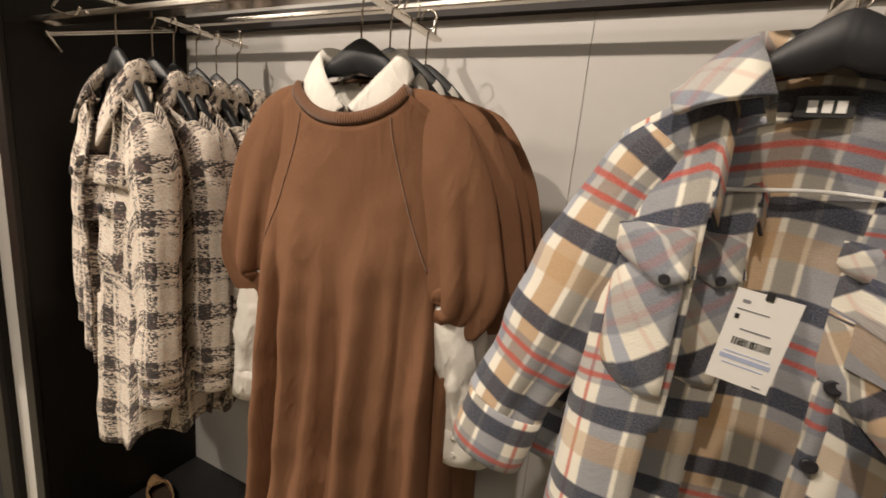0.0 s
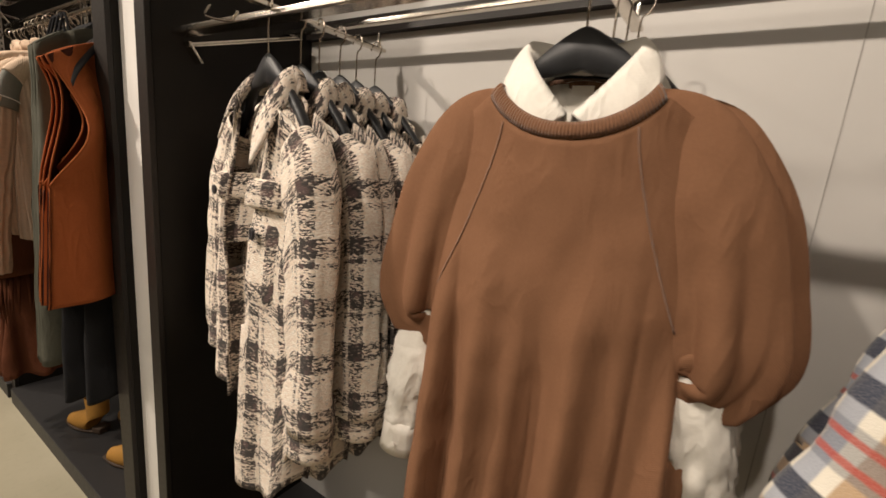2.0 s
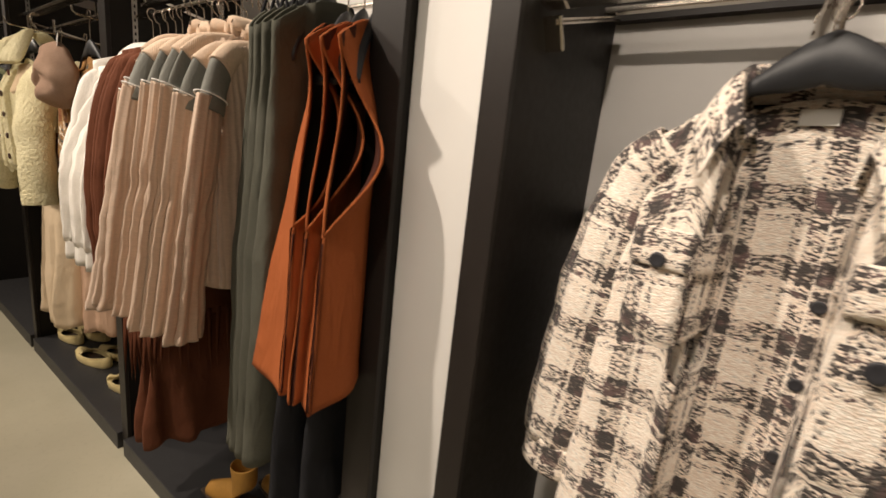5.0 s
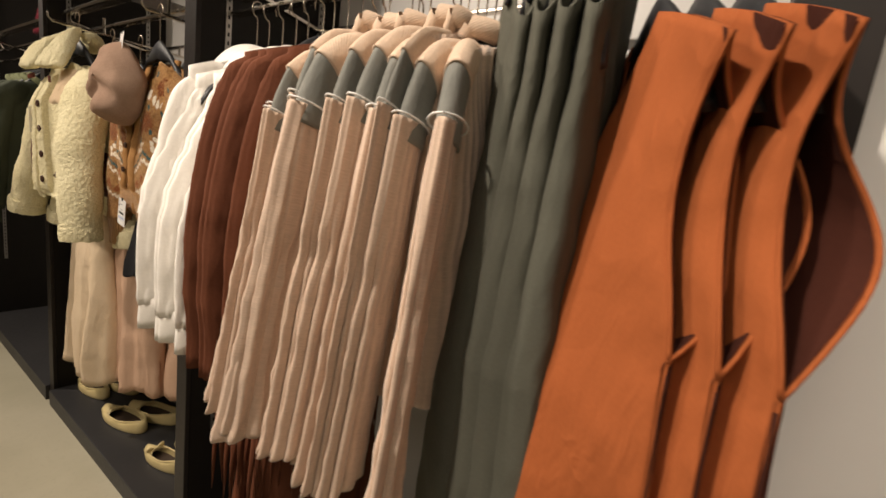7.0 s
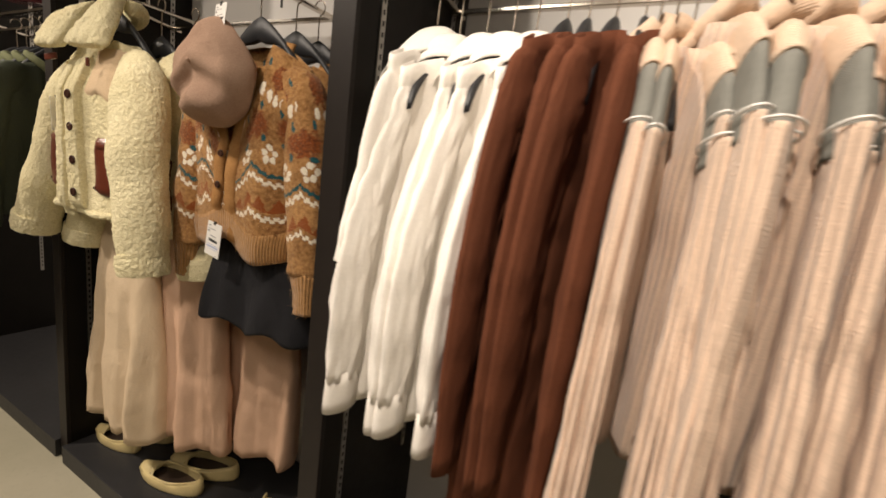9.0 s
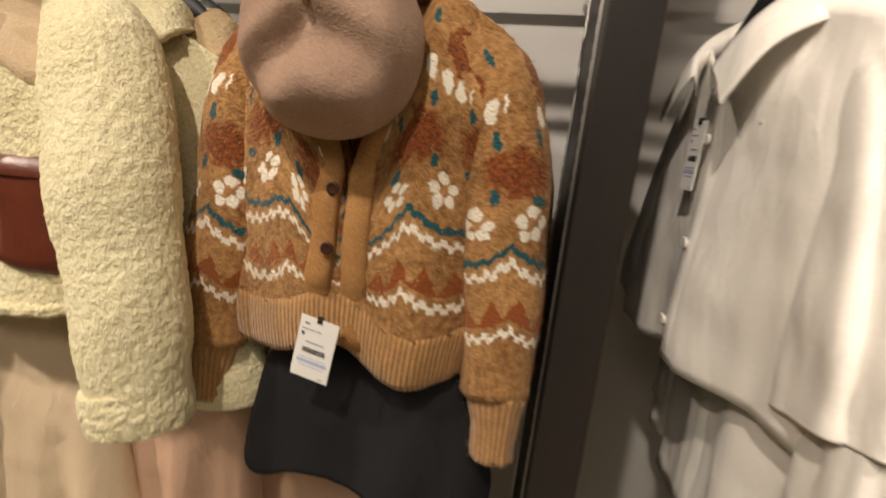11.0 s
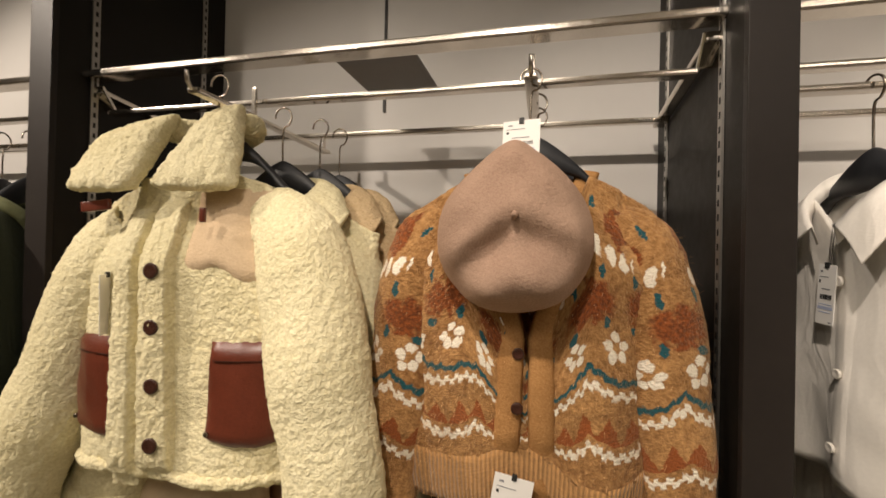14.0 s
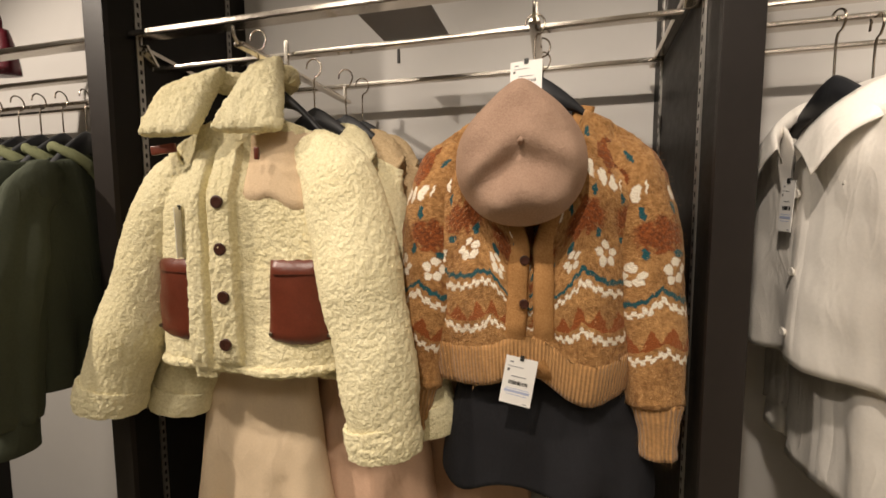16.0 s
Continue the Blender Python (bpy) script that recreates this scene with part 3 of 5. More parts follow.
def button_bm(r=0.011, h=0.005, n=14):
    bm = lathe_bm([(r * 0.3, 0.0), (r * 0.95, 0.0), (r, h * 0.6), (r * 0.85, h), (r * 0.55, h * 0.8), (0.0005, h * 0.75)], n, "Y")
    return bm


def put(bm, x, y, z, rx=0, ry=0, rz=0):
    bmesh.ops.transform(bm, matrix=pose(x, y, z, rx, ry, rz), verts=bm.verts)
    return bm


def thing(name, label, category, group="", at=None):
    ob = new(name)
    ob.empty_display_size = 0.05
    if at is not None:
        ob.matrix_world = at
    return tagged(ob, label, category, group)


# ---- the setting ----
BACK = 1.115          # face of the back wall
FRONT = 0.592         # front edge of the upright panels
TOP = 3.2
slab("floor", -9.0, 4.0, -4.2, 1.5, -0.12, 0.0, "floor", "pale greenish polished concrete floor", category="floor")
slab("ceiling", -9.0, 4.0, -4.2, 1.5, TOP, TOP + 0.12, "ceiling", "plain off-white shop ceiling", category="ceiling")
slab("wall_north", -9.0, 4.0, BACK, BACK + 0.14, 0.0, TOP, "white_wall", "off-white painted back wall behind the rails", category="wall")
slab("wall_south", -9.0, 4.0, -4.2, -4.06, 0.0, TOP, "room", "brownish shop wall across the aisle", category="wall")
slab("wall_east", 3.86, 4.0, -4.06, BACK, 0.0, TOP, "room", "brownish end wall of the shop", category="wall")
slab("wall_west", -9.0, -8.86, -4.06, BACK, 0.0, TOP, "room", "brownish far end wall of the shop", category="wall")
slab("wall_seam", -0.176, -0.1745, BACK - 0.0022, BACK - 0.0002, 0.1, TOP, "seam", "thin grey joint between back wall boards", category="joint")
slab("wall_seam", -4.271, -4.263, BACK - 0.004, BACK - 0.0002, 2.08, TOP, "dark_edge", "dark joint between upper wall boards", category="joint")
# low plinths under the bays
for x0, x1 in ((-8.0, -4.937), (-4.871, -3.468), (-3.398, -1.985), (-1.650, 2.4)):
    slab("plinth", x0, x1, 0.56, BACK, 0.0, 0.085, "plinth", "low black laminate plinth under the rails", category="plinth", bev=0.003)

PANELS = ((-4.937, -4.871), (-3.466, -3.398), (-1.983, -1.893), (-1.706, -1.650), (-6.42, -6.354), (2.40, 2.46))


def upright(x0, x1, strips=(-1, 1)):
    up = thing("upright_panel", "tall dark-stained upright panel between clothing bays", "panel", "upright panels between the bays", pose((x0 + x1) / 2, FRONT, 0))
    h = (x1 - x0) / 2
    part("board", box_bm(-h + 0.002, h - 0.002, 0.004, BACK - FRONT - 0.001, 0.001, TOP - 0.002), MAT["dark_panel"], up, smooth=False)
    part("front_edging", box_bm(-h, h, -0.012, 0.003, 0.001, TOP - 0.002, 0.002), MAT["dark_edge"], up, "dark grey front edging strip", False)
    for side in strips:
        for y in (0.085, 0.43):
            bm = box_bm(side * h - 0.001, side * h + 0.003 * side, y - 0.009, y + 0.009, 0.5, 2.9) if side > 0 else box_bm(-h - 0.003, -h + 0.001, y - 0.009, y + 0.009, 0.5, 2.9)
            strip = part("slotted_strip", bm, MAT["steel"], up, "grey steel strip with slots", False)
            perf = bmesh.new()
            for k in range(92):
                z = 0.53 + k * 0.0255
                one = box_bm(side * (h + 0.0028), side * (h + 0.0036), y - 0.003, y + 0.003, z, z + 0.012)
                tmp = bpy.data.meshes.new("tmp")
                one.to_mesh(tmp)
                one.free()
                perf.from_mesh(tmp)
                bpy.data.meshes.remove(tmp)
            part("perforation", perf, MAT["slot"], strip, "dark punched perforation", False)["kind"] = "stuff"
    return up


for x0, x1 in PANELS:
    upright(x0, x1, () if -2.0 < x0 < -1.6 else (-1, 1))
# white column between two uprights, set back from their fronts
slab("column", -1.8925, -1.7065, FRONT + 0.024, BACK, 0.0, TOP, "column", "white painted column face between two dark uprights", category="column")



def shelf_frame(x0, x1, z, y_front, low=True):
    """The chrome hanging rack of a bay: front rail, lower bar, rear bar, side arms and corner brackets."""
    fr = thing("clothes_rack", "chrome hanging rack across a clothing bay", "clothes rack", "chrome clothes racks", pose((x0 + x1) / 2, 0, z))
    h = (x1 - x0) / 2
    rear = -0.075 if low else 0.090
    part("front_rail", rail_bm((-h, y_front, 0.0), (h, y_front, 0.0), 0.045, 0.016), MAT["chrome"], fr, "flat polished chrome rail", False)
    if low:
        part("lower_bar", rail_bm((-h + 0.03, y_front + 0.035, -0.082), (h - 0.03, y_front + 0.035, -0.082), 0.026, 0.012), MAT["chrome"], fr, smooth=False)
    part("rear_bar", rail_bm((-h, 1.0, rear), (h, 1.0, rear), 0.022, 0.014), MAT["chrome"], fr, smooth=False)
    for s in (-1, 1):
        part("side_arm", rail_bm((s * (h - 0.012), y_front + 0.01, -0.03), (s * (h - 0.012), 1.05, rear), 0.026, 0.012), MAT["chrome"], fr, smooth=False)
        part("bracket", rail_bm((s * (h - 0.005), y_front + 0.01, -0.02), (s * (h - 0.005), y_front + 0.045, -0.07), 0.05, 0.008), MAT["chrome"], fr, smooth=False)
    return fr


def face_arm(x, z, y0, y1, dz=0.0, strap=0.07):
    """A straight arm towards the aisle that carries a row of hangers."""
    arm = thing("face_out_arm", "chrome face-out arm carrying a row of hangers", "rail arm", "face-out arms", pose(x, 0, z))
    part("bar", rail_bm((0, y0, dz), (0, y1, 0), 0.024, 0.010), MAT["chrome"], arm, smooth=False)
    if strap:
        part("hanger_strap", rail_bm((0, 0.672, 0.0), (0, 0.672, strap), 0.010, 0.010), MAT["chrome"], arm, smooth=False)
    part("rear_hook", rail_bm((0, y1 - 0.02, 0.0), (0, y1 - 0.02, 0.045), 0.008, 0.010), MAT["chrome"], arm, smooth=False)
    part("end_stop", wire_bm([(0, y0, dz), (0, y0 - 0.012, dz + 0.012), (0, y0 - 0.014, dz + 0.03)], 0.004), MAT["chrome"], arm)
    return arm


def scan_wire(x, y, z):
    """A bent wire prong hanging at the end of the rack."""
    w = thing("wire_prong", "bent chrome wire prong under the clothes rack", "rail hook", "", pose(x, y, z))
    part("wire", wire_bm([(-0.09, 0.02, 0.03), (-0.075, 0.0, 0.0), (0.0, -0.01, -0.02), (0.05, -0.012, -0.026), (0.075, -0.012, -0.012)], 0.003), MAT["chrome"], w)
    return w


# ---- garments: local x across, front towards -y, z = 0 at the neck point ----
def hanger(hook=0.09, at=None, group="black hangers"):
    hg = thing("clothes_hanger", "black plastic clothes hanger with a wire hook", "hanger", group, at)
    rows = []
    for i in range(37):
        x = -0.185 + 0.37 * i / 36
        r = abs(x) / 0.185
        zt = 0.060 - 0.166 * r ** 1.35 - 0.012 * sstep(0.9, 1, r)
        zb = zt - (0.066 - 0.046 * sstep(0.05, 0.55, r))
        y = 0.012 * r * r
        w = 0.009 + 0.006 * r
        rows.append([(x, y - w * 0.6, zt - 0.004), (x, y, zt), (x, y + w * 0.6, zt - 0.004), (x, y + w, zb + 0.004), (x, y, zb), (x, y - w, zb + 0.004)])
    part("bar", grid_bm(rows, True, True), MAT["hanger"], hg)
    h = 0.045 + hook
    part("hook", wire_bm([(0, 0, 0.04), (0, 0, h - 0.035), (0.012, 0, h - 0.022), (0.019, 0, h - 0.004), (0.012, 0, h + 0.012), (-0.004, 0, h + 0.017), (-0.017, 0, h + 0.008), (-0.020, 0, h - 0.006)], 0.0021), MAT["wire"], hg, "thin wire hook")
    return hg


def collar_bm(fold, outer, bulge=0.008, n=14, m=7):
    """A turned-down collar: half curves from the back of the neck to the front, mirrored, joined from fold to outer edge."""
    f, o = smooth_path(fold, n), smooth_path(outer, n)
    k = min(len(f), len(o))
    f, o = f[:k], o[:k]
    rows = []
    for i in range(m + 1):
        v = i / m
        half = []
        for p, q in zip(f, o):
            mid = p + (q - p) * v
            out = Vector((q[0] - p[0], q[1] - p[1], 0.3 * abs(q[2] - p[2]) + 0.02)).normalized()
            half.append(Vector(mid) + out * bulge * math.sin(math.pi * min(1.0, v * 1.1)))
        rows.append([Vector((-p.x, p.y, p.z)) for p in reversed(half[1:])] + half)
    stand = [Vector((p.x * 0.93, p.y * 0.9, p.z - 0.03)) for p in rows[0]]
    return grid_bm([stand] + rows)


SHIRT_COLLAR = ([(0, 0.05, 0.035), (0.06, 0.04, 0.030), (0.085, -0.005, 0.012), (0.065, -0.055, -0.030), (0.022, -0.075, -0.080)],
                [(0, 0.085, -0.015), (0.085, 0.075, -0.018), (0.130, 0.0, -0.045), (0.120, -0.060, -0.080), (0.085, -0.085, -0.140)])
UNDER_COLLAR = ([(0, 0.035, 0.030), (0.050, 0.032, 0.040), (0.088, 0.0, 0.036), (0.056, -0.034, -0.020), (0.004, -0.046, -0.078)],
                [(0, 0.046, -0.004), (0.078, 0.040, 0.000), (0.118, 0.0, -0.012), (0.104, -0.036, -0.062), (0.052, -0.048, -0.128)])
OPEN_COLLAR = ([(0, 0.05, 0.040), (0.065, 0.042, 0.036), (0.09, 0.0, 0.022), (0.082, -0.045, -0.015), (0.068, -0.068, -0.060)],
               [(0, 0.095, -0.02), (0.10, 0.08, -0.022), (0.155, 0.0, -0.042), (0.172, -0.055, -0.060), (0.165, -0.085, -0.085)])
FLAT_COLLAR = ([(0, 0.045, 0.030), (0.062, 0.038, 0.030), (0.088, 0.0, 0.020), (0.080, -0.035, -0.020), (0.066, -0.052, -0.060)],
               [(0, 0.066, -0.020), (0.082, 0.056, -0.020), (0.116, 0.0, -0.030), (0.124, -0.045, -0.070), (0.096, -0.078, -0.138)])


def front_gap(nu, nv, start, cols_top, cols_low):
    """Skips the faces of an open front, below row start."""
    def f(i, j):
        c = cols_top + (cols_low - cols_top) * i / nv
        return i >= start and abs(j + 0.5 - nu * 0.75) < c
    return f


def sleeve(parent, side, pts, mat, name="sleeve", squash=0.72, crease=0.008, seed=0, label="", n=28, open_end=True, scale=9.0, pleat=0.05, ridge=0.0):
    bm = tube_bm([(side * x, y, z, r) for x, y, z, r in pts], n, 8, squash, not open_end, crease, scale, seed + (3 if side > 0 else 0), pleat=pleat, ridge=ridge)
    return part(name, bm, mat, parent, label, thick=0.004 if open_end else 0.0)


def buttons(parent, bvh, x, zs, mat, r=0.011, label="", off=0.004, lean=0.0):
    for z in zs:
        xx = x + lean * z
        y = ray_front(bvh, xx, z) if bvh else None
        part("button", put(button_bm(r), xx, (y if y is not None else -0.08) - off, z), mat, parent, label)


def price_tag(at, w=0.052, h=0.095, label="white card price tag with small print", blue=True, tall=True):
    tg = thing("price_tag", label, "price tag", "price tags", at)
    part("card", box_bm(-w / 2, w / 2, -0.0006, 0.0006, -h, 0, 0.0003), MAT["tag"], tg, smooth=False)
    k = 0
    for z, x0, x1, th, m in ((-0.10, -0.36, -0.24, 0.030, "ink_grey"), (-0.20, -0.40, 0.10, 0.012, "ink_grey"), (-0.26, -0.40, -0.33, 0.05, "ink"), (-0.40, -0.25, 0.22, 0.016, "ink_grey"),
                             (-0.66, -0.36, 0.36, 0.012, "ink_blue"), (-0.70, -0.40, 0.40, 0.05, "ink_blue"), (-0.79, -0.33, 0.33, 0.012, "ink_blue"), (-0.95, 0.25, 0.38, 0.014, "ink_grey")):
        part("print_line", box_bm(x0 * w, x1 * w, -0.0012, -0.0007, z * h - th * h, z * h), MAT[m], tg, smooth=False)
        k += 1
    bars = bmesh.new()
    x = -0.30 * w
    rnd = random.Random(5)
    while x < 0.30 * w:
        bw = rnd.choice((0.0006, 0.0011, 0.0016))
        one = box_bm(x, x + bw, -0.0012, -0.0007, -0.58 * h, -0.50 * h)
        tmp = bpy.data.meshes.new("tmp")
        one.to_mesh(tmp)
        one.free()
        bars.from_mesh(tmp)
        bpy.data.meshes.remove(tmp)
        x += bw + rnd.choice((0.0007, 0.0012))
    part("barcode", bars, MAT["ink"], tg, "black bar code", False)
    rnd = random.Random(9)
    part("clip", box_bm(-0.004, 0.004, -0.0025, 0.002, -0.006, 0.004, 0.001), MAT["ink"], tg, "black plastic clip", False)
    return tg


def boucle_jacket(at, seed=0):
    jk = thing("plaid_jacket", "cream and black boucle plaid overshirt jacket hanging open", "jacket", "boucle plaid jackets", at)
    m = MAT["boucle"]
    rows = torso_rows(0.215, 0.235, 0.070, 0.80, 0.100, 0.095, 0.10, 0.015, 1.0, 0.014, 5.0, 96, 44, seed=seed + 1)
    body = part("body", grid_bm(rows, True, skip=front_gap(96, 44, 0, 4.0, 3.0)), m, jk, thick=0.006)
    bvh = bvh_of(body)
    for s in (-1, 1):
        sleeve(jk, s, [(0.150, 0.0, -0.100, 0.050), (0.206, 0.0, -0.17, 0.062), (0.246, -0.008, -0.38, 0.062), (0.276, -0.018, -0.68, 0.054)], m, seed=seed, crease=0.012, pleat=0.06)
        part("cuff", tube_bm([(s * 0.266, -0.012, -0.665, 0.059), (s * 0.272, -0.014, -0.735, 0.060)], 24, 4, 0.72, False, 0.004, 20, seed), m, jk, thick=0.004)
        pk = part("chest_pocket", patch_bm(bvh, rect(s * 0.125 - 0.052, s * 0.125 + 0.052, -0.40, -0.24, 0, 0.02), 0.008), m, jk)
        part("flap", patch_bm(bvh, rect(s * 0.125 - 0.057, s * 0.125 + 0.057, -0.280, -0.215, 0, 0.0), 0.016), m, pk)
        buttons(jk, bvh, s * 0.125, [-0.262], MAT["button_dark"], 0.012, "dark round button", 0.020)
        part("placket", patch_bm(bvh, rect(s * 0.055 - 0.017, s * 0.055 + 0.017, -0.79, -0.12), 0.008, 3, 26), m, jk)
    buttons(jk, bvh, 0.055, [-0.30, -0.42, -0.54, -0.66], MAT["button_dark"], 0.010, "dark round button", 0.011)
    part("collar", collar_bm(*FLAT_COLLAR, 0.006), m, jk, thick=0.006)
    part("label", box_bm(-0.022, 0.022, 0.040, 0.043, -0.052, -0.030, 0.001), MAT["tag"], jk, "small woven neck label", False)
    # hung askew: one front slips down off the hanger
    for ob in jk.children:
        for v in ob.data.vertices:
            x, y, z = v.co
            if y < 0.02:
                k = sstep(-0.01, 0.07, x) * (1.0 - 0.65 * sstep(0.19, 0.26, x))
                v.co.z -= k * (0.045 + 0.10 * sstep(-0.05, -0.75, z)) * sstep(0.06, -0.12, z)
                v.co.y -= 0.020 * k * sstep(-0.2, -0.7, z)
    return jk


def brown_dress(at, seed=0):
    dr = thing("brown_dress", "brown knee-length dress with puffed short sleeves and ribbed round neck", "dress", "brown dresses", at)
    m = MAT["brown"]
    rows = torso_rows(0.205, 0.245, 0.062, 1.18, 0.100, 0.128, 0.104, 0.02, 1.5, 0.026, 8.5, 192, 60, seed + 2, hem_depth=0.10, fold_from=0.14, fold_to=0.52, neck_full=0.022, top_round=1.9)
    bvh = bvh_of(part("body", grid_bm(rows, True), m, dr, thick=0.004))
    # a flat ribbed band standing on the edge of the neck opening
    edge = [p for p in rows[0] if abs(p.x) < 0.1275]
    edge = sorted([p for p in edge if p.y < 0], key=lambda p: p.x) + sorted([p for p in edge if p.y >= 0], key=lambda p: -p.x)
    band_rows = [[Vector((p.x * kx, p.y * ky + dy, p.z + dz)) for p in edge] for kx, ky, dy, dz in ((1.01, 1.0, -0.002, -0.004), (0.985, 1.03, -0.003, 0.004), (0.95, 1.03, -0.002, 0.012), (0.915, 1.0, 0.0, 0.018), (0.900, 0.96, 0.002, 0.015))]
    part("neckband", grid_bm(band_rows, True), MAT["brown_rib"], dr, "ribbed brown neckband", thick=0.004)
    for s in (-1, 1):
        sleeve(dr, s, [(0.105, 0.004, -0.050, 0.028), (0.172, 0.0, -0.092, 0.056), (0.222, -0.004, -0.205, 0.074), (0.240, -0.006, -0.32, 0.078), (0.246, -0.008, -0.405, 0.074), (0.242, -0.010, -0.446, 0.060), (0.236, -0.010, -0.440, 0.046)], m, "puff_sleeve", 0.50, 0.005, seed, n=96, scale=6.0, pleat=0.27)
        seam = []
        for k in range(13):
            x, z = s * (0.100 + 0.095 * (k / 12) ** 1.3), -0.085 - 0.29 * k / 12
            y = ray_front(bvh, x, z)
            seam.append((x, (y if y is not None else -0.06) - 0.003, z, 0.0016))
        part("raglan_seam", tube_bm(seam, 5, 3, 1.0), MAT["brown_rib"], dr, "raglan seam")
    return dr


def inner_shirt(at, seed=0):
    sh = thing("white_shirt", "white cotton shirt layered under a brown dress", "shirt", "white shirts under dresses", at)
    m = MAT["white_shirt"]
    part("body", grid_bm(torso_rows(0.105, 0.11, 0.030, 0.50, 0.040, 0.085, 0.10, 0.01, 1.0, 0.002, 5, 48, 20, seed), True), m, sh, thick=0.002)
    part("collar", collar_bm(*UNDER_COLLAR, 0.005), m, sh, thick=0.004)
    part("neck_label", box_bm(-0.018, 0.018, 0.040, 0.043, -0.035, -0.020, 0.001), MAT["white_shirt"], sh, smooth=False)
    for s in (-1, 1):
        sleeve(sh, s, [(0.228, 0.0, -0.38, 0.046), (0.250, 0.0, -0.52, 0.046), (0.272, 0.005, -0.66, 0.042), (0.280, 0.008, -0.735, 0.036)], m, "sleeve", 0.6, 0.008, seed, scale=12, pleat=0.09, ridge=0.016)
        part("cuff", tube_bm([(s * 0.280, 0.008, -0.72, 0.038), (s * 0.287, 0.01, -0.80, 0.040)], 24, 3, 0.6, False, 0.002, 15, seed), m, sh, thick=0.003)
        part("button", put(button_bm(0.006, 0.003), s * 0.280, -0.018, -0.77), MAT["button_white"], sh)
    return sh


def check_coat(at, seed=0):
    ct = thing("check_overshirt", "brushed cream, navy, tan and red check overshirt hanging open", "overshirt", "check overshirts", at)
    m = MAT["check"]
    rows = torso_rows(0.225, 0.255, 0.095, 0.92, 0.100, 0.105, 0.10, 0.015, 1.0, 0.012, 4.0, 120, 52, seed + 5)
    body = part("body", grid_bm(rows, True, uv_at=(0.03, 0.0), skip=front_gap(120, 52, 0, 6.0, 9.0)), m, ct, thick=0.006)
    bvh = bvh_of(body)
    for s in (-1, 1):
        sleeve(ct, s, [(0.155, 0.0, -0.120, 0.055), (0.205, 0.0, -0.19, 0.068), (0.270, -0.012, -0.38, 0.070), (0.345, -0.03, -0.58, 0.062)], m, seed=seed, crease=0.014, pleat=0.05, n=36)
        part("cuff", tube_bm([(s * 0.340, -0.029, -0.565, 0.066), (s * 0.362, -0.036, -0.66, 0.064)], 26, 4, 0.72, False, 0.005, 14, seed), m, ct, thick=0.005)
        pk = part("chest_pocket", patch_bm(bvh, lambda a, v, s=s: (s * 0.140 - 0.066 + 0.132 * a, -0.265 - 0.190 * v + (0.035 * abs(2 * a - 1) ** 2.2) * v), 0.014, 12, 12, 0.006), MAT["check_bias"], ct, "check chest pocket cut on the bias")
        part("pocket_flap", patch_bm(bvh, lambda a, v, s=s: (s * 0.140 - 0.074 + 0.148 * a, -0.222 - (0.085 - 0.045 * abs(2 * a - 1)) * v), 0.028, 12, 6), MAT["check_bias"], pk)
        buttons(ct, bvh, s * 0.140, [-0.283], MAT["button_dark"], 0.007, "navy button", 0.033)
        part("placket", patch_bm(bvh, rect(s * 0.095 - 0.014, s * 0.095 + 0.014, -0.91, -0.14), 0.010, 3, 30), m, ct)
    buttons(ct, bvh, 0.098, [-0.43, -0.56, -0.69], MAT["button_dark"], 0.012, "navy button", 0.013)
    part("collar", collar_bm(*OPEN_COLLAR, 0.010), MAT["check_bias"], ct, thick=0.008)
    part("yoke_seam", tube_bm([(-0.16 + 0.04 * k, 0.052, -0.165 - 0.004 * math.sin(k), 0.003) for k in range(9)], 6, 2), MAT["tag"], ct, "pale inner yoke seam")
    lab = part("neck_label", box_bm(-0.030, 0.030, 0.030, 0.033, -0.070, -0.043, 0.001), MAT["ink"], ct, "black woven neck label with pale marks", False)
    for x in (-0.013, 0.002, 0.016):
        part("mark", box_bm(x - 0.005, x + 0.005, 0.0285, 0.0296, -0.064, -0.049), MAT["tag"], lab, smooth=False)
    return ct


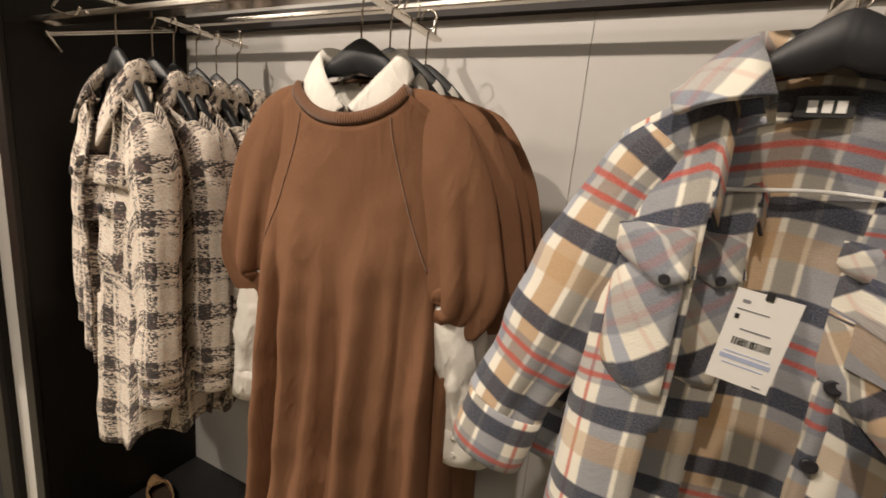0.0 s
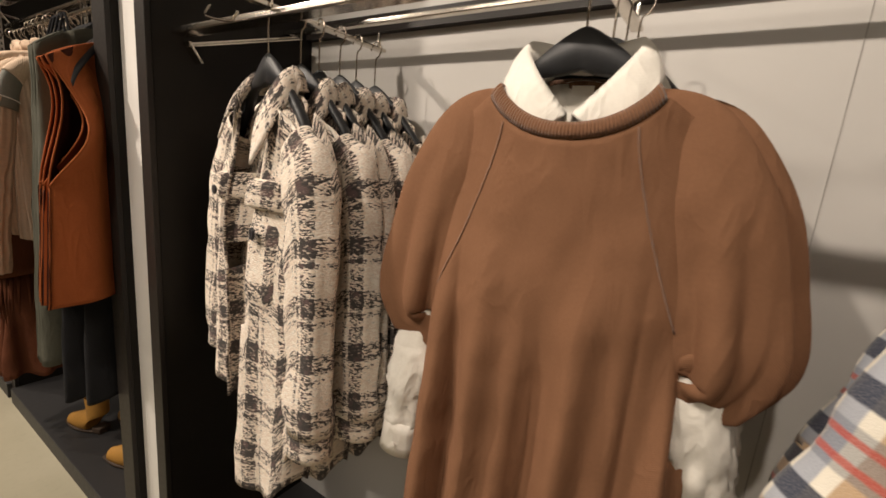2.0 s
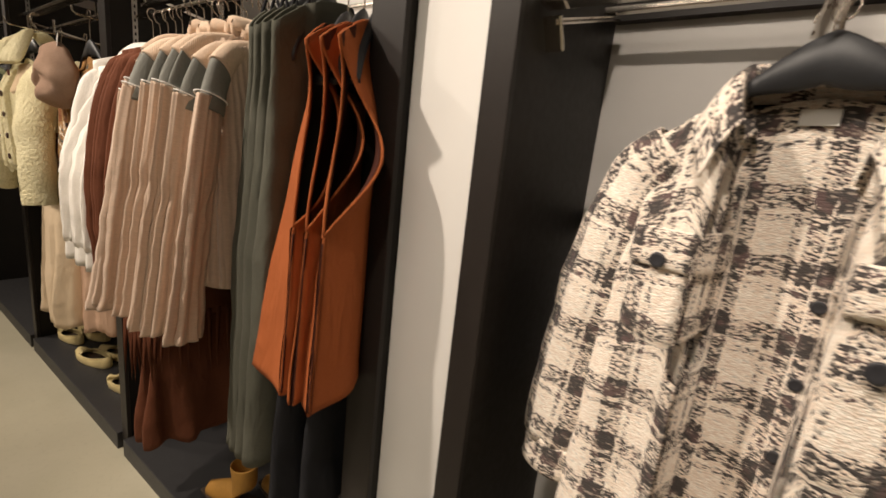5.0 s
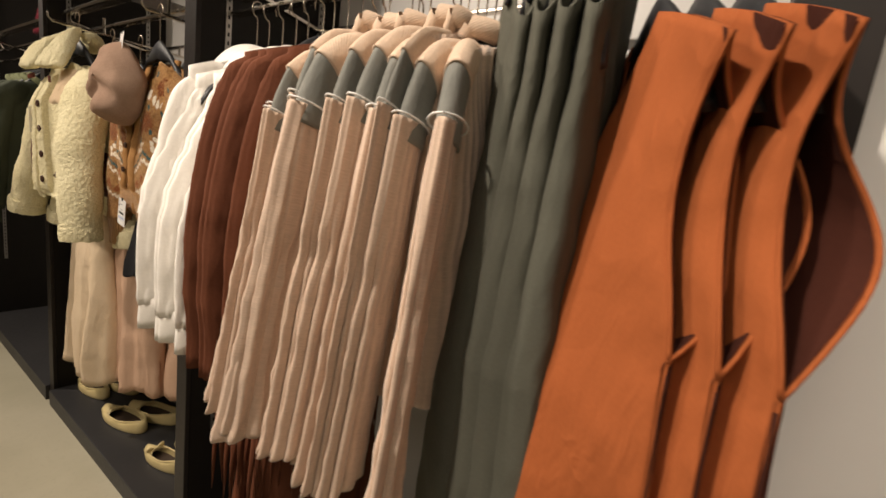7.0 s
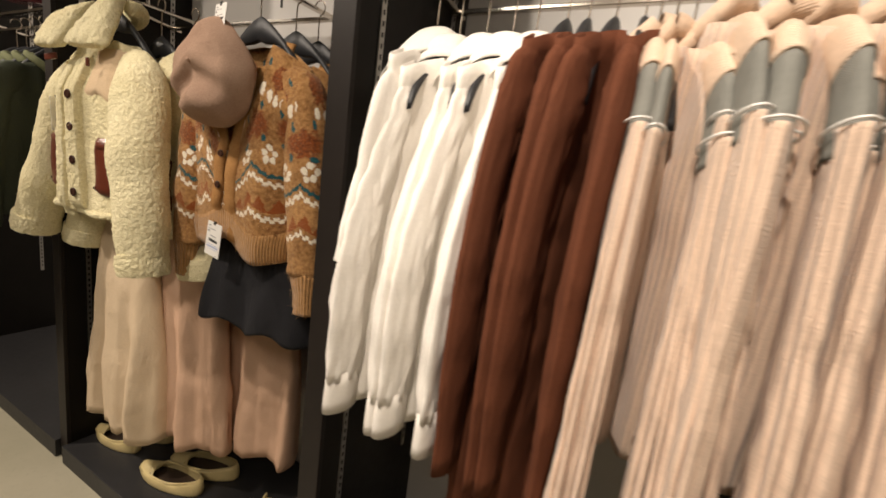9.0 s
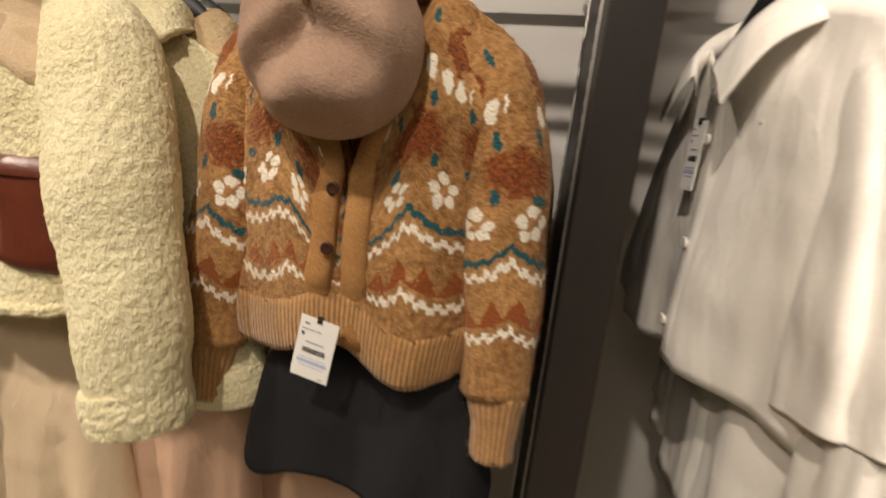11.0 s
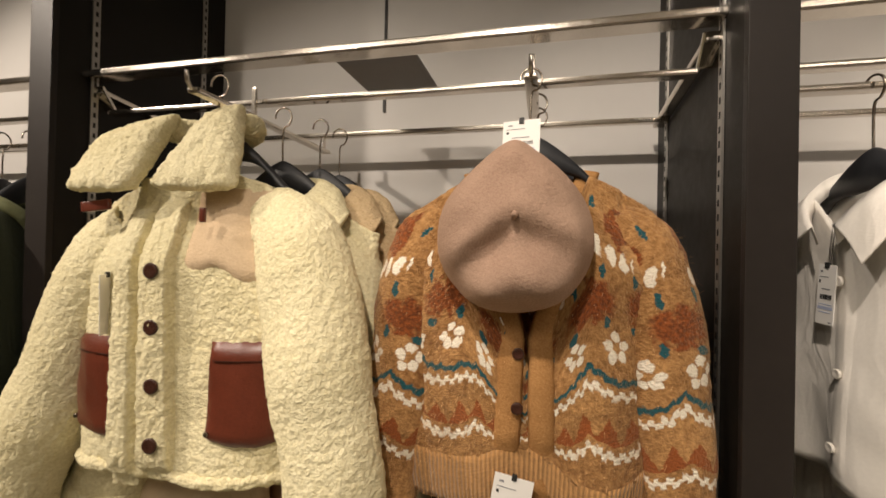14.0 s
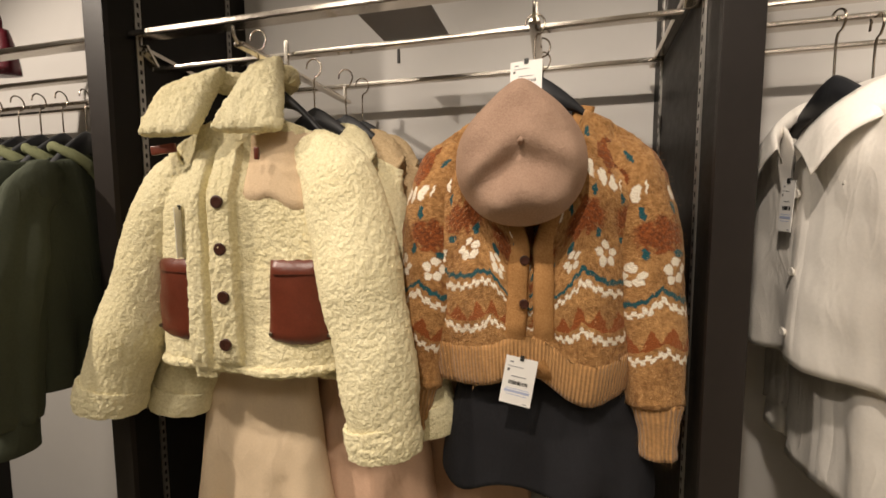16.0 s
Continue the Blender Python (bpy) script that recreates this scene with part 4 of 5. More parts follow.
def fleece_jacket(at, mat="fleece", seed=0, label="pale yellow-green teddy fleece jacket with red-brown leather pockets"):
    fj = thing("fleece_jacket", label, "jacket", "fleece jackets", at)
    m = MAT[mat]

    def fuzzy(bm, amp=0.0024, sc=90.0, fine=True):
        bmesh.ops.subdivide_edges(bm, edges=bm.edges[:], cuts=3 if seed == 1 and fine else 1, use_grid_fill=True)
        bm.normal_update()
        for v in bm.verts:
            v.co += v.normal * amp * (noise.noise(v.co * sc) + 0.7 * noise.noise(v.co * sc * 2.2) + 0.5 * noise.noise(v.co * sc * 4.5))
        return bm

    body = part("body", fuzzy(grid_bm(torso_rows(0.220, 0.235, 0.090, 0.585, 0.085, 0.080, 0.045, 0.010, 1.0, 0.008, 3.0, 72, 44, seed + 3), True)), m, fj, thick=0.012)
    bvh = bvh_of(body)
    left_arm = [(-0.150, 0.0, -0.120, 0.060), (-0.215, 0.0, -0.195, 0.076), (-0.300, -0.022, -0.42, 0.082), (-0.392, -0.045, -0.70, 0.076)]
    right_arm = [(0.145, -0.010, -0.085, 0.056), (0.226, -0.050, -0.165, 0.080), (0.280, -0.095, -0.35, 0.084), (0.318, -0.112, -0.52, 0.080), (0.340, -0.118, -0.71, 0.072)]
    for s, arm in ((-1, left_arm), (1, right_arm if seed == 1 else [(-x * 0.74, y, z, r) for x, y, z, r in left_arm])):
        part("sleeve", fuzzy(tube_bm(arm, 36, 10, 0.8, False, 0.010, 7, seed + s)), m, fj, thick=0.010)
        ex, ey, ez, er = arm[-1]
        part("cuff", fuzzy(tube_bm([(ex - 0.012 * s, ey, ez + 0.055, er * 1.03), (ex - 0.004 * s, ey, ez + 0.02, er * 1.07), (ex, ey, ez - 0.008, er * 1.02)], 36, 5, 0.8, False)), m, fj, thick=0.010)
        shape = lambda a, v, s=s: (s * 0.147 + (a - 0.5) * (0.136 + 0.024 * v), -0.325 - 0.180 * v - 0.012 * v * math.sin(math.pi * a))
        pk = part("pocket", patch_bm(bvh, shape, 0.016, 12, 12, 0.004), MAT["leather"], fj, "red-brown leather patch pocket")
        part("stitching", patch_bm(bvh, lambda a, v, s=s: (s * 0.147 + (a - 0.5) * 0.120, -0.358 - 0.002 * v), 0.0215, 12, 2), MAT["button"], pk, "stitched line across the pocket")
        for x, z in ((0.048, -0.338), (0.060, -0.492), (-0.062, -0.488)):
            y = ray_front(bvh, s * 0.147 + x, z)
            part("rivet", put(button_bm(0.0045, 0.004, 10), s * 0.147 + x, (y if y is not None else -0.1) - 0.019, z), MAT["wire"], pk, "small metal rivet")
    if seed == 1:
        part("neck_facing", patch_bm(bvh, lambda a, v: (0.018 + 0.165 * a, -0.045 - (0.150 + 0.035 * a + 0.008 * math.sin(11 * a)) * v), 0.013, 12, 12), MAT["suede"], fj, "flat pinkish suede facing below the collar")
    part("placket", fuzzy(patch_bm(bvh, rect(-0.055, 0.010, -0.59, -0.06), 0.024, 8, 34, 0.004), 0.002), m, fj)
    part("under_placket", fuzzy(patch_bm(bvh, rect(-0.112, -0.060, -0.600, -0.06), 0.020, 6, 34, 0.004), 0.002), m, fj)
    buttons(fj, bvh, -0.020, [-0.205, -0.305, -0.41, -0.515], MAT["button"], 0.0145, "dark brown leather button", 0.028)
    if seed == 1:
        # thick turned-down collar: two padded flaps and the roll behind the neck
        def flap(c00, c10, c11, c01, puff):
            front, rear = [], []
            for i in range(19):
                rf, rb = [], []
                for j in range(19):
                    a, v = j / 18, i / 18
                    q = (Vector(c00) * (1 - a) + Vector(c10) * a) * (1 - v) + (Vector(c01) * (1 - a) + Vector(c11) * a) * v
                    mid = (Vector(c00) + Vector(c10) + Vector(c11) + Vector(c01)) / 4
                    q = mid + (q - mid) * (1.0 - 0.10 * (2 * a - 1) ** 4 * (2 * v - 1) ** 4 - 0.05 * max(abs(2 * a - 1), abs(2 * v - 1)) ** 8)
                    h = (1 - abs(2 * a - 1) ** 3.5) ** 0.5 * (1 - abs(2 * v - 1) ** 3.5) ** 0.5
                    rf.append(q + Vector((0, -puff * h, 0)))
                    rb.append(q + Vector((0, puff * 0.6 * h, 0)))
                front.append(rf)
                rear.append(rb)
            bm = grid_bm(front)
            grid_bm(rear, bm=bm)
            bmesh.ops.remove_doubles(bm, verts=bm.verts, dist=0.0004)
            bmesh.ops.recalc_face_normals(bm, faces=bm.faces)
            return fuzzy(bm, 0.003, 62.0, False)
        part("collar_flap", flap((-0.188, -0.050, 0.056), (-0.060, 0.010, 0.126), (-0.066, -0.112, -0.072), (-0.220, -0.100, -0.068), 0.036), m, fj, "thick fleece collar flap")
        part("collar_flap", flap((0.022, -0.020, 0.112), (0.078, 0.000, 0.138), (0.124, -0.085, -0.066), (-0.040, -0.122, -0.068), 0.032), m, fj, "thick fleece collar flap")
        part("collar_roll", fuzzy(tube_bm([(-0.10, 0.0, 0.080, 0.024), (-0.062, 0.05, 0.082, 0.030), (0.0, 0.068, 0.078, 0.032), (0.055, 0.05, 0.088, 0.030), (0.078, 0.01, 0.090, 0.022)], 16, 8), 0.003), m, fj, "rolled back of the collar")
    else:
        part("collar", fuzzy(collar_bm(*OPEN_COLLAR, 0.012, 18, 10), 0.0022, 70.0, False), m, fj, thick=0.012)
    part("collar_tab", put(box_bm(-0.030, 0.030, -0.004, 0.004, -0.010, 0.010, 0.003), -0.165, -0.088, -0.088, 0, -6, 0), MAT["leather"], fj, "brown leather collar tab")
    part("buttonhole_tab", put(box_bm(-0.005, 0.005, -0.004, 0.004, -0.013, 0.013, 0.003), 0.070, -0.110, -0.105), MAT["leather"], fj)
    part("hem_band", fuzzy(tube_bm([(p.x, p.y, p.z + 0.01, 0.013) for p in torso_rows(0.220, 0.235, 0.090, 0.585, 0.085, 0.080, 0.045, 0.010, 1.0, 0.008, 3.0, 72, 44, seed + 3)[-1]] , 8, 2, 1.0, True, side=(0.1, 0.2, 1)), 0.003), m, fj)
    return fj


def cardigan(at, seed=0):
    cd = thing("patterned_cardigan", "brushed tan cardigan with rust, teal and white knitted pattern", "cardigan", "patterned cardigans", at)
    m = MAT["cardi"]

    def hairy(bm, amp=0.003):
        bm.normal_update()
        for v in bm.verts:
            v.co += v.normal * amp * (noise.noise(v.co * 60) + 0.7 * noise.noise(v.co * 120))
        return bm

    def trunk():
        rows = torso_rows(0.205, 0.218, 0.076, 0.515, 0.086, 0.10, 0.30, 0.015, 2.0, 0.012, 3.5, 128, 64, seed + 1)
        for i, row in enumerate(rows):
            for q in row:
                if q.y < 0:
                    v = i / 64
                    q.z += v ** 3 * (0.030 * math.exp(-(q.x / 0.065) ** 2) - 0.016 * math.exp(-((q.x - 0.11) / 0.07) ** 2))
        return rows

    body = part("body", hairy(grid_bm(trunk(), True)), m, cd, thick=0.007)
    bvh = bvh_of(body)
    for s in (-1, 1):
        bm = tube_bm([(s * x, y, z, r) for x, y, z, r in [(0.140, 0.0, -0.105, 0.050), (0.192, 0.0, -0.165, 0.062), (0.230, -0.010, -0.36, 0.064), (0.254, -0.018, -0.62, 0.052)]], 40, 12, 0.75, False, 0.010, 8, seed + s)
        part("sleeve", hairy(bm), m, cd, thick=0.007)
        part("sleeve_rib", hairy(tube_bm([(s * 0.254, -0.018, -0.615, 0.048), (s * 0.258, -0.020, -0.675, 0.036), (s * 0.260, -0.02, -0.73, 0.034)], 36, 4, 0.75, False)), MAT["cardi_rib"], cd, "tan ribbed cuff", thick=0.006)
        # neck and front bands run from behind the neck down to the hem
        rows = []
        for k in range(26):
            f = k / 25
            if f < 0.55:
                g = f / 0.55
                x, z = s * (0.098 - 0.080 * g), -0.01 - 0.29 * g
                y = 0.02 - 0.09 * sstep(0, 0.7, g)
            else:
                g = (f - 0.55) / 0.45
                x, z = s * (0.018 + 0.006 * g), -0.30 - 0.262 * g
                y = -0.07
            yy = ray_front(bvh, x + s * 0.004, z)
            y = min(y, (yy if yy is not None else y) - 0.006) if f > 0.12 else y
            rows.append([Vector((x - s * 0.012, y + 0.004, z)), Vector((x - s * 0.008, y - 0.003, z)), Vector((x + s * 0.006, y - 0.004, z - 0.002)), Vector((x + s * 0.018, y - 0.001, z - 0.003)), Vector((x + s * 0.024, y + 0.004, z - 0.004))])
        part("front_band", hairy(grid_bm(rows), 0.002), MAT["cardi_band"], cd, "tan knitted front band", thick=0.008)
    low = trunk()[-1]
    rows = []
    for k in range(8):
        g = k / 7
        pull = 1.0 - 0.06 * g
        rows.append([Vector((p.x * pull, p.y * (1 - 0.1 * g) - 0.004 * math.sin(g * 3), p.z + 0.006 - 0.085 * g)) for p in low])
    part("hem_rib", hairy(grid_bm(rows, True), 0.002), MAT["cardi_rib"], cd, "tan ribbed hem", thick=0.008)
    fuzz = bmesh.new()
    rnd = random.Random(seed + 40)
    polys = [o for o in cd.children if o.name.startswith(("body", "sleeve", "hem"))]
    for o in polys:
        me = o.data
        for p in me.polygons:
            if rnd.random() < 0.75:
                c = me.vertices[p.vertices[0]].co.lerp(me.vertices[p.vertices[2]].co, rnd.random())
                nrm = p.normal if (p.normal.dot(c - Vector((0, 0.0, c.z))) > 0 or "sleeve" in o.name) else -p.normal
                d = (nrm + Vector((rnd.uniform(-1, 1), rnd.uniform(-1, 1), rnd.uniform(-1.2, 0.4))) * 0.9).normalized()
                side = d.cross(Vector((0.3, 0.5, 0.8))).normalized() * 0.0005
                base = c + nrm * 0.002
                ln = rnd.uniform(0.006, 0.017)
                vs = [fuzz.verts.new(q) for q in (base - side, base + side, base + d * ln + Vector((0, 0, -0.003)))]
                fuzz.faces.new(vs)
    part("mohair_fuzz", fuzz, MAT["cardi_fuzz"], cd, "loose tan mohair hairs")["kind"] = "stuff"
    buttons(cd, bvh, -0.012, [-0.325, -0.41, -0.49], MAT["button"], 0.010, "brown button", 0.018)
    return cd


def beret(at):
    bt = thing("beret", "camel felt beret dented in front, hung before a cardigan", "hat", "", at)
    rows, n, k = [], 48, 22
    for i in range(k + 1):
        v = i / k
        ring = []
        for j in range(n):
            a = 2 * math.pi * j / n
            # teardrop outline, narrow at the top
            c, s = math.cos(a), math.sin(a)
            wide = 0.124 * (1.0 - 0.55 * max(0, s) ** 2.2 + 0.08 * max(0, -s))
            tall = 0.150 if s > 0 else 0.128
            r = math.sin(math.pi * min(1.0, v * 0.56 + 0.0))
            r = (math.sin(math.pi / 2 * min(1, v * 1.35))) if v < 0.74 else 1.0 - 0.16 * ((v - 0.74) / 0.26) ** 1.3
            x, z = wide * c * r, tall * s * r
            y = -0.052 + 0.085 * max(0.0, v - 0.42) / 0.58 + 0.032 * (r ** 3)
            # a slack fold: hollow under an arch from the stalk, the lower flap swelling forward
            if v < 0.74:
                below = -(z - 0.012) - 0.55 * abs(x) + 0.16 * x
                side_x = sstep(0.115, 0.075, abs(x))
                y += 0.012 * math.exp(-((below - 0.018) / 0.026) ** 2) * side_x * (0.55 + 0.45 * sstep(0.0, 0.03, abs(x)))
                y -= 0.020 * math.exp(-((below - 0.080) / 0.036) ** 2) * side_x
                y -= 0.010 * math.exp(-((below + 0.022) / 0.02) ** 2) * side_x
            y += 0.009 * noise.noise(Vector((x * 15, z * 16, 2.0)))
            ring.append(Vector((x, y, z)))
        rows.append(ring)
    rows[0] = [rows[0][0].lerp(p, 0.02) for p in rows[0]]
    part("crown", grid_bm(rows, True, True), MAT["felt"], bt)
    part("stalk", tube_bm([(0, -0.035, 0.018, 0.006), (0, -0.056, 0.020, 0.005), (0.002, -0.066, 0.024, 0.0045)], 10, 3), MAT["felt"], bt, "short felt stalk")
    return bt


def hung_skirt(name, label, mat, at, hw, hem, depth, length, folds=0.02, fold_n=6.0, seed=0, group="", band=True, category="skirt"):
    sk = thing(name, label, category, group, at)
    part("panel", grid_bm(torso_rows(hw, hem, depth, length, 0.004, 0.02, 0.0, 0.0, 1.0, folds, fold_n, 64, 30, seed, hem_depth=depth * 1.4, top_round=2, hem_wave=0.012), True), MAT[mat], sk, thick=0.003)
    if band:
        part("waistband", grid_bm([[Vector((p.x * 1.01, p.y * 1.05, 0.0 - 0.035 * k)) for p in torso_rows(hw, hw, 0.02, 0.1, 0, 0.01, 0, 0, nu=40, nv=1)[0]] for k in range(2)], True), MAT[mat], sk, thick=0.004)
    return sk


def long_shirt(name, label, mat, at, hw=0.21, hem=0.24, depth=0.05, length=0.66, sl_len=0.62, group="", seed=0, neck_front=0.08, collar=True, sleeve_r=(0.06, 0.07, 0.058, 0.045),
               folds=0.012, out=0.05, cuffs=True, category="shirt", crease=0.010, fold_n=5.0, front_buttons=None, sharp=1.0, squash=0.55, pleat=0.14, cscale=9.0, ridge=0.0):
    sh = thing(name, label, category, group, at)
    m = MAT[mat]
    body = part("body", grid_bm(torso_rows(hw, hem, depth, length, 0.065, 0.08, neck_front, 0.012, sharp, folds, fold_n, 56, 32, seed), True), m, sh, thick=0.003)
    for s in (-1, 1):
        r = sleeve_r
        sleeve(sh, s, [(hw * 0.45, 0.0, -0.075, r[0] * 0.5), (hw * 0.75, 0.0, -0.100, r[0] * 0.8), (hw - 0.005, 0.0, -0.17, r[1] * 0.88), (hw + out * 0.8, -0.004, -0.40, r[2]), (hw + out, -0.006, -sl_len, r[3])], m, seed=seed, crease=crease, squash=squash, pleat=pleat, n=56 if ridge else 40, scale=cscale, ridge=ridge)
        if cuffs:
            part("cuff", tube_bm([(s * (hw + out), -0.006, -sl_len + 0.015, r[3] * 0.86), (s * (hw + out + 0.004), -0.006, -sl_len - 0.065, r[3] * 0.92)], 24, 3, squash, False, 0.003, 22, seed), m, sh, thick=0.003)
    if collar:
        part("collar", collar_bm(*(SHIRT_COLLAR if cuffs is False else FLAT_COLLAR), 0.005), m, sh, thick=0.003)
    if front_buttons:
        bvh = bvh_of(body)
        part("placket", patch_bm(bvh, rect(-0.020, 0.020, -length + 0.02, -neck_front - 0.01), 0.004, 3, 18), m, sh)
        buttons(sh, bvh, 0.0, front_buttons, MAT["button_white"], 0.009, "covered ivory button", 0.007)
    return sh


def rust_vest(at, seed=0, swing_out=0.06):
    """Open waistcoat: back panel, two swinging fronts, deep armholes with bound edges."""
    vs = thing("rust_waistcoat", "rust-orange sleeveless waistcoat with deep dark armholes", "waistcoat", "rust waistcoats", at)
    length, va, nv = 0.80, 0.49, 48

    def outline(v):
        if v < va:
            t = v / va
            return 0.232 - 0.050 * math.sin(math.pi * t ** 0.8) ** 1.5 + 0.026 * t, 0.062 * math.sin(math.pi * t ** 1.45)
        t = (v - va) / (1 - va)
        return 0.258 + 0.034 * t, 0.0

    def front_at(side, u, v):
        w, e = outline(v)
        mid = 0.075 - 0.035 * sstep(0.0, 0.35, v) + 0.035 * sstep(0.4, 1.0, v)
        x = w + (mid - w) * u
        swing = (swing_out if side > 0 else 0.05) * u ** 1.15 * (0.12 + 0.88 * v)
        y = -(0.10 * e * (1 - sstep(0.0, 0.6, u)) + 0.018 * math.sin(math.pi * min(1.0, u * 1.1)) * sstep(0.0, 0.4, v) + swing)
        y += 0.010 * sstep(0.3, 1.0, v) * math.sin(u * 7.0 + seed) + 0.005 * noise.noise(Vector((u * 4, v * 5, seed + side)))
        top = -0.088 * (x / 0.232) ** 1.5
        z = top + (-length - top) * v + 0.075 * sstep(0.7, 1.0, u) * v ** 8 - 0.012 * v ** 6 * math.sin(math.pi * u)
        return Vector((side * x, y, z))

    def back_at(u, v):
        w, e = outline(v)
        x = w * u
        y = e * (1.15 + 0.25 * math.sin(v * 16.0 + seed)) * abs(u) ** 3 + 0.040 * (1 - abs(u) ** 4) * sstep(0.0, 0.35, v)
        y += 0.012 * sstep(0.3, 1.0, v) * math.sin(u * 6.0 + seed * 1.3) * (1 - abs(u) ** 6) + 0.005 * noise.noise(Vector((u * 4, v * 5, seed + 7)))
        top = -0.088 * (abs(x) / 0.232) ** 1.5 - 0.012 * max(0.0, 1 - (abs(x) / 0.08) ** 2)
        return Vector((x, y, top + (-length - top) * v))

    for side in (1, -1):
        rows = [[front_at(side, j / 20, i / nv) for j in range(21)] for i in range(nv + 1)]
        part("front_panel", grid_bm(rows), MAT["rust"], vs, thick=0.003)
        # inner sheet whose dark colour stands in for shade behind the front
        part("front_lining", grid_bm([[q + Vector((0, 0.005, 0)) for q in r] for r in rows]), MAT["rust_in_shade"], vs, "rust lining, coloured dark for the shade inside")
        part("side_seam", tube_bm([(side * (outline(v)[0] - 0.001), 0.0, front_at(side, 0, v).z, 0.0022) for v in [va + 0.02 + (0.97 - va) * k / 7 for k in range(8)]], 5, 2), MAT["rust_in_shade"], vs)
        for pick in (lambda v: front_at(side, 0.0, v), lambda v: back_at(side, v)):
            edge = [(*pick(va * k / 14), 0.0028) for k in range(15)]
            part("armhole_binding", tube_bm(edge, 6, 2), MAT["rust"], vs, "turned armhole edge")
    rows = [[back_at(-1 + 2 * j / 40, i / nv) for j in range(41)] for i in range(nv + 1)]
    part("back_panel", grid_bm(rows), MAT["rust"], vs, thick=0.003)
    # same shade colour on the back's inner sheet, seen through the armholes
    part("back_lining", grid_bm([[q + Vector((0, -0.005, 0)) for q in r] for r in rows]), MAT["rust_in_shade"], vs, "rust lining, coloured dark for the shade inside")
    return vs


def rib_sweater(at, seed=0):
    sw = thing("rib_sweater", "beige wide-ribbed sweater with grey shoulder inserts", "sweater", "beige rib sweaters", at)
    m = MAT["beige_rib"]
    part("body", grid_bm(torso_rows(0.205, 0.20, 0.045, 0.66, 0.06, 0.085, 0.06, 0.012, 1.0, 0.010, 6, 60, 34, seed), True), m, sw, thick=0.004)
    part("neckband", tube_bm([(0.085 * math.cos(a * math.pi / 8), 0.05 * math.sin(a * math.pi / 8), 0.004 - (0.05 if math.sin(a * math.pi / 8) < 0 else 0.008) * abs(math.sin(a * math.pi / 8)) + 0.012, 0.019) for a in range(17)], 8, 3, 1.0, False, side=(0.1, 0.2, 1)), MAT["beige"], sw, "beige neckband")
    for s in (-1, 1):
        part("shoulder_cap", tube_bm([(s * 0.09, 0, -0.046, 0.032), (s * 0.165, 0, -0.068, 0.034), (s * 0.212, 0, -0.108, 0.034)], 20, 6, 0.46, False), MAT["beige"], sw, "smooth beige shoulder cap", thick=0.004)
        part("insert", tube_bm([(s * 0.200, 0, -0.095, 0.032), (s * 0.228, 0, -0.15, 0.033), (s * 0.242, 0, -0.21, 0.034)], 18, 5, 0.46, False, 0.004), MAT["grey_band"], sw, "grey jersey shoulder insert", thick=0.003)
        part("sleeve", tube_bm([(s * 0.243, 0, -0.175, 0.036), (s * 0.264, -0.003, -0.34, 0.040), (s * 0.292, -0.006, -0.54, 0.038), (s * 0.318, -0.01, -0.76, 0.044)], 72, 14, 0.34, False, 0.004, 5.5, seed + s, pleat=0.24, pleat_n=7, ridge=0.007, ridge_scale=16.0), m, sw, thick=0.004)
        part("trim", tube_bm([(s * 0.241 + 0.039 * math.cos(a * math.pi / 6), 0.023 * math.sin(a * math.pi / 6), -0.177 + 0.012 * math.cos(a * math.pi / 6) * s, 0.0018) for a in range(13)], 6, 2, 1.0, False, side=(0.1, 0.2, 1)), MAT["tag"], sw, "white overlocked trim")
    return sw


def fringe_top(at, seed=0):
    ft = long_shirt("suede_shirt", "russet brown suede shirt with a fringed hem", "russet", at, 0.20, 0.235, 0.030, 0.92, 0.80, "russet suede shirts", seed, collar=False, out=0.060, cuffs=False, folds=0.010, fold_n=3.0, squash=0.34, pleat=0.05, crease=0.005, ridge=0.008)
    bm = bmesh.new()
    rnd = random.Random(seed)
    for k in range(40):
        a = 2 * math.pi * k / 40
        x, y = 0.225 * math.cos(a), 0.034 * math.sin(a)
        ln = 0.16 + 0.10 * rnd.random()
        sway = 0.02 * (rnd.random() - 0.5)
        vs = [bm.verts.new(p) for p in ((x - 0.008, y, -0.90), (x + 0.008, y, -0.90), (x + 0.005 + sway, y - 0.004, -0.90 - ln * 0.6), (x - 0.005 + sway, y - 0.004, -0.90 - ln * 0.6), (x + sway * 1.6, y, -0.90 - ln))]
        bm.faces.new((vs[0], vs[1], vs[2], vs[3]))
        bm.faces.new((vs[3], vs[2], vs[4]))
    part("fringe", bm, MAT["russet"], ft, "long cut fringe", thick=0.002)["kind"] = "stuff"
    return ft


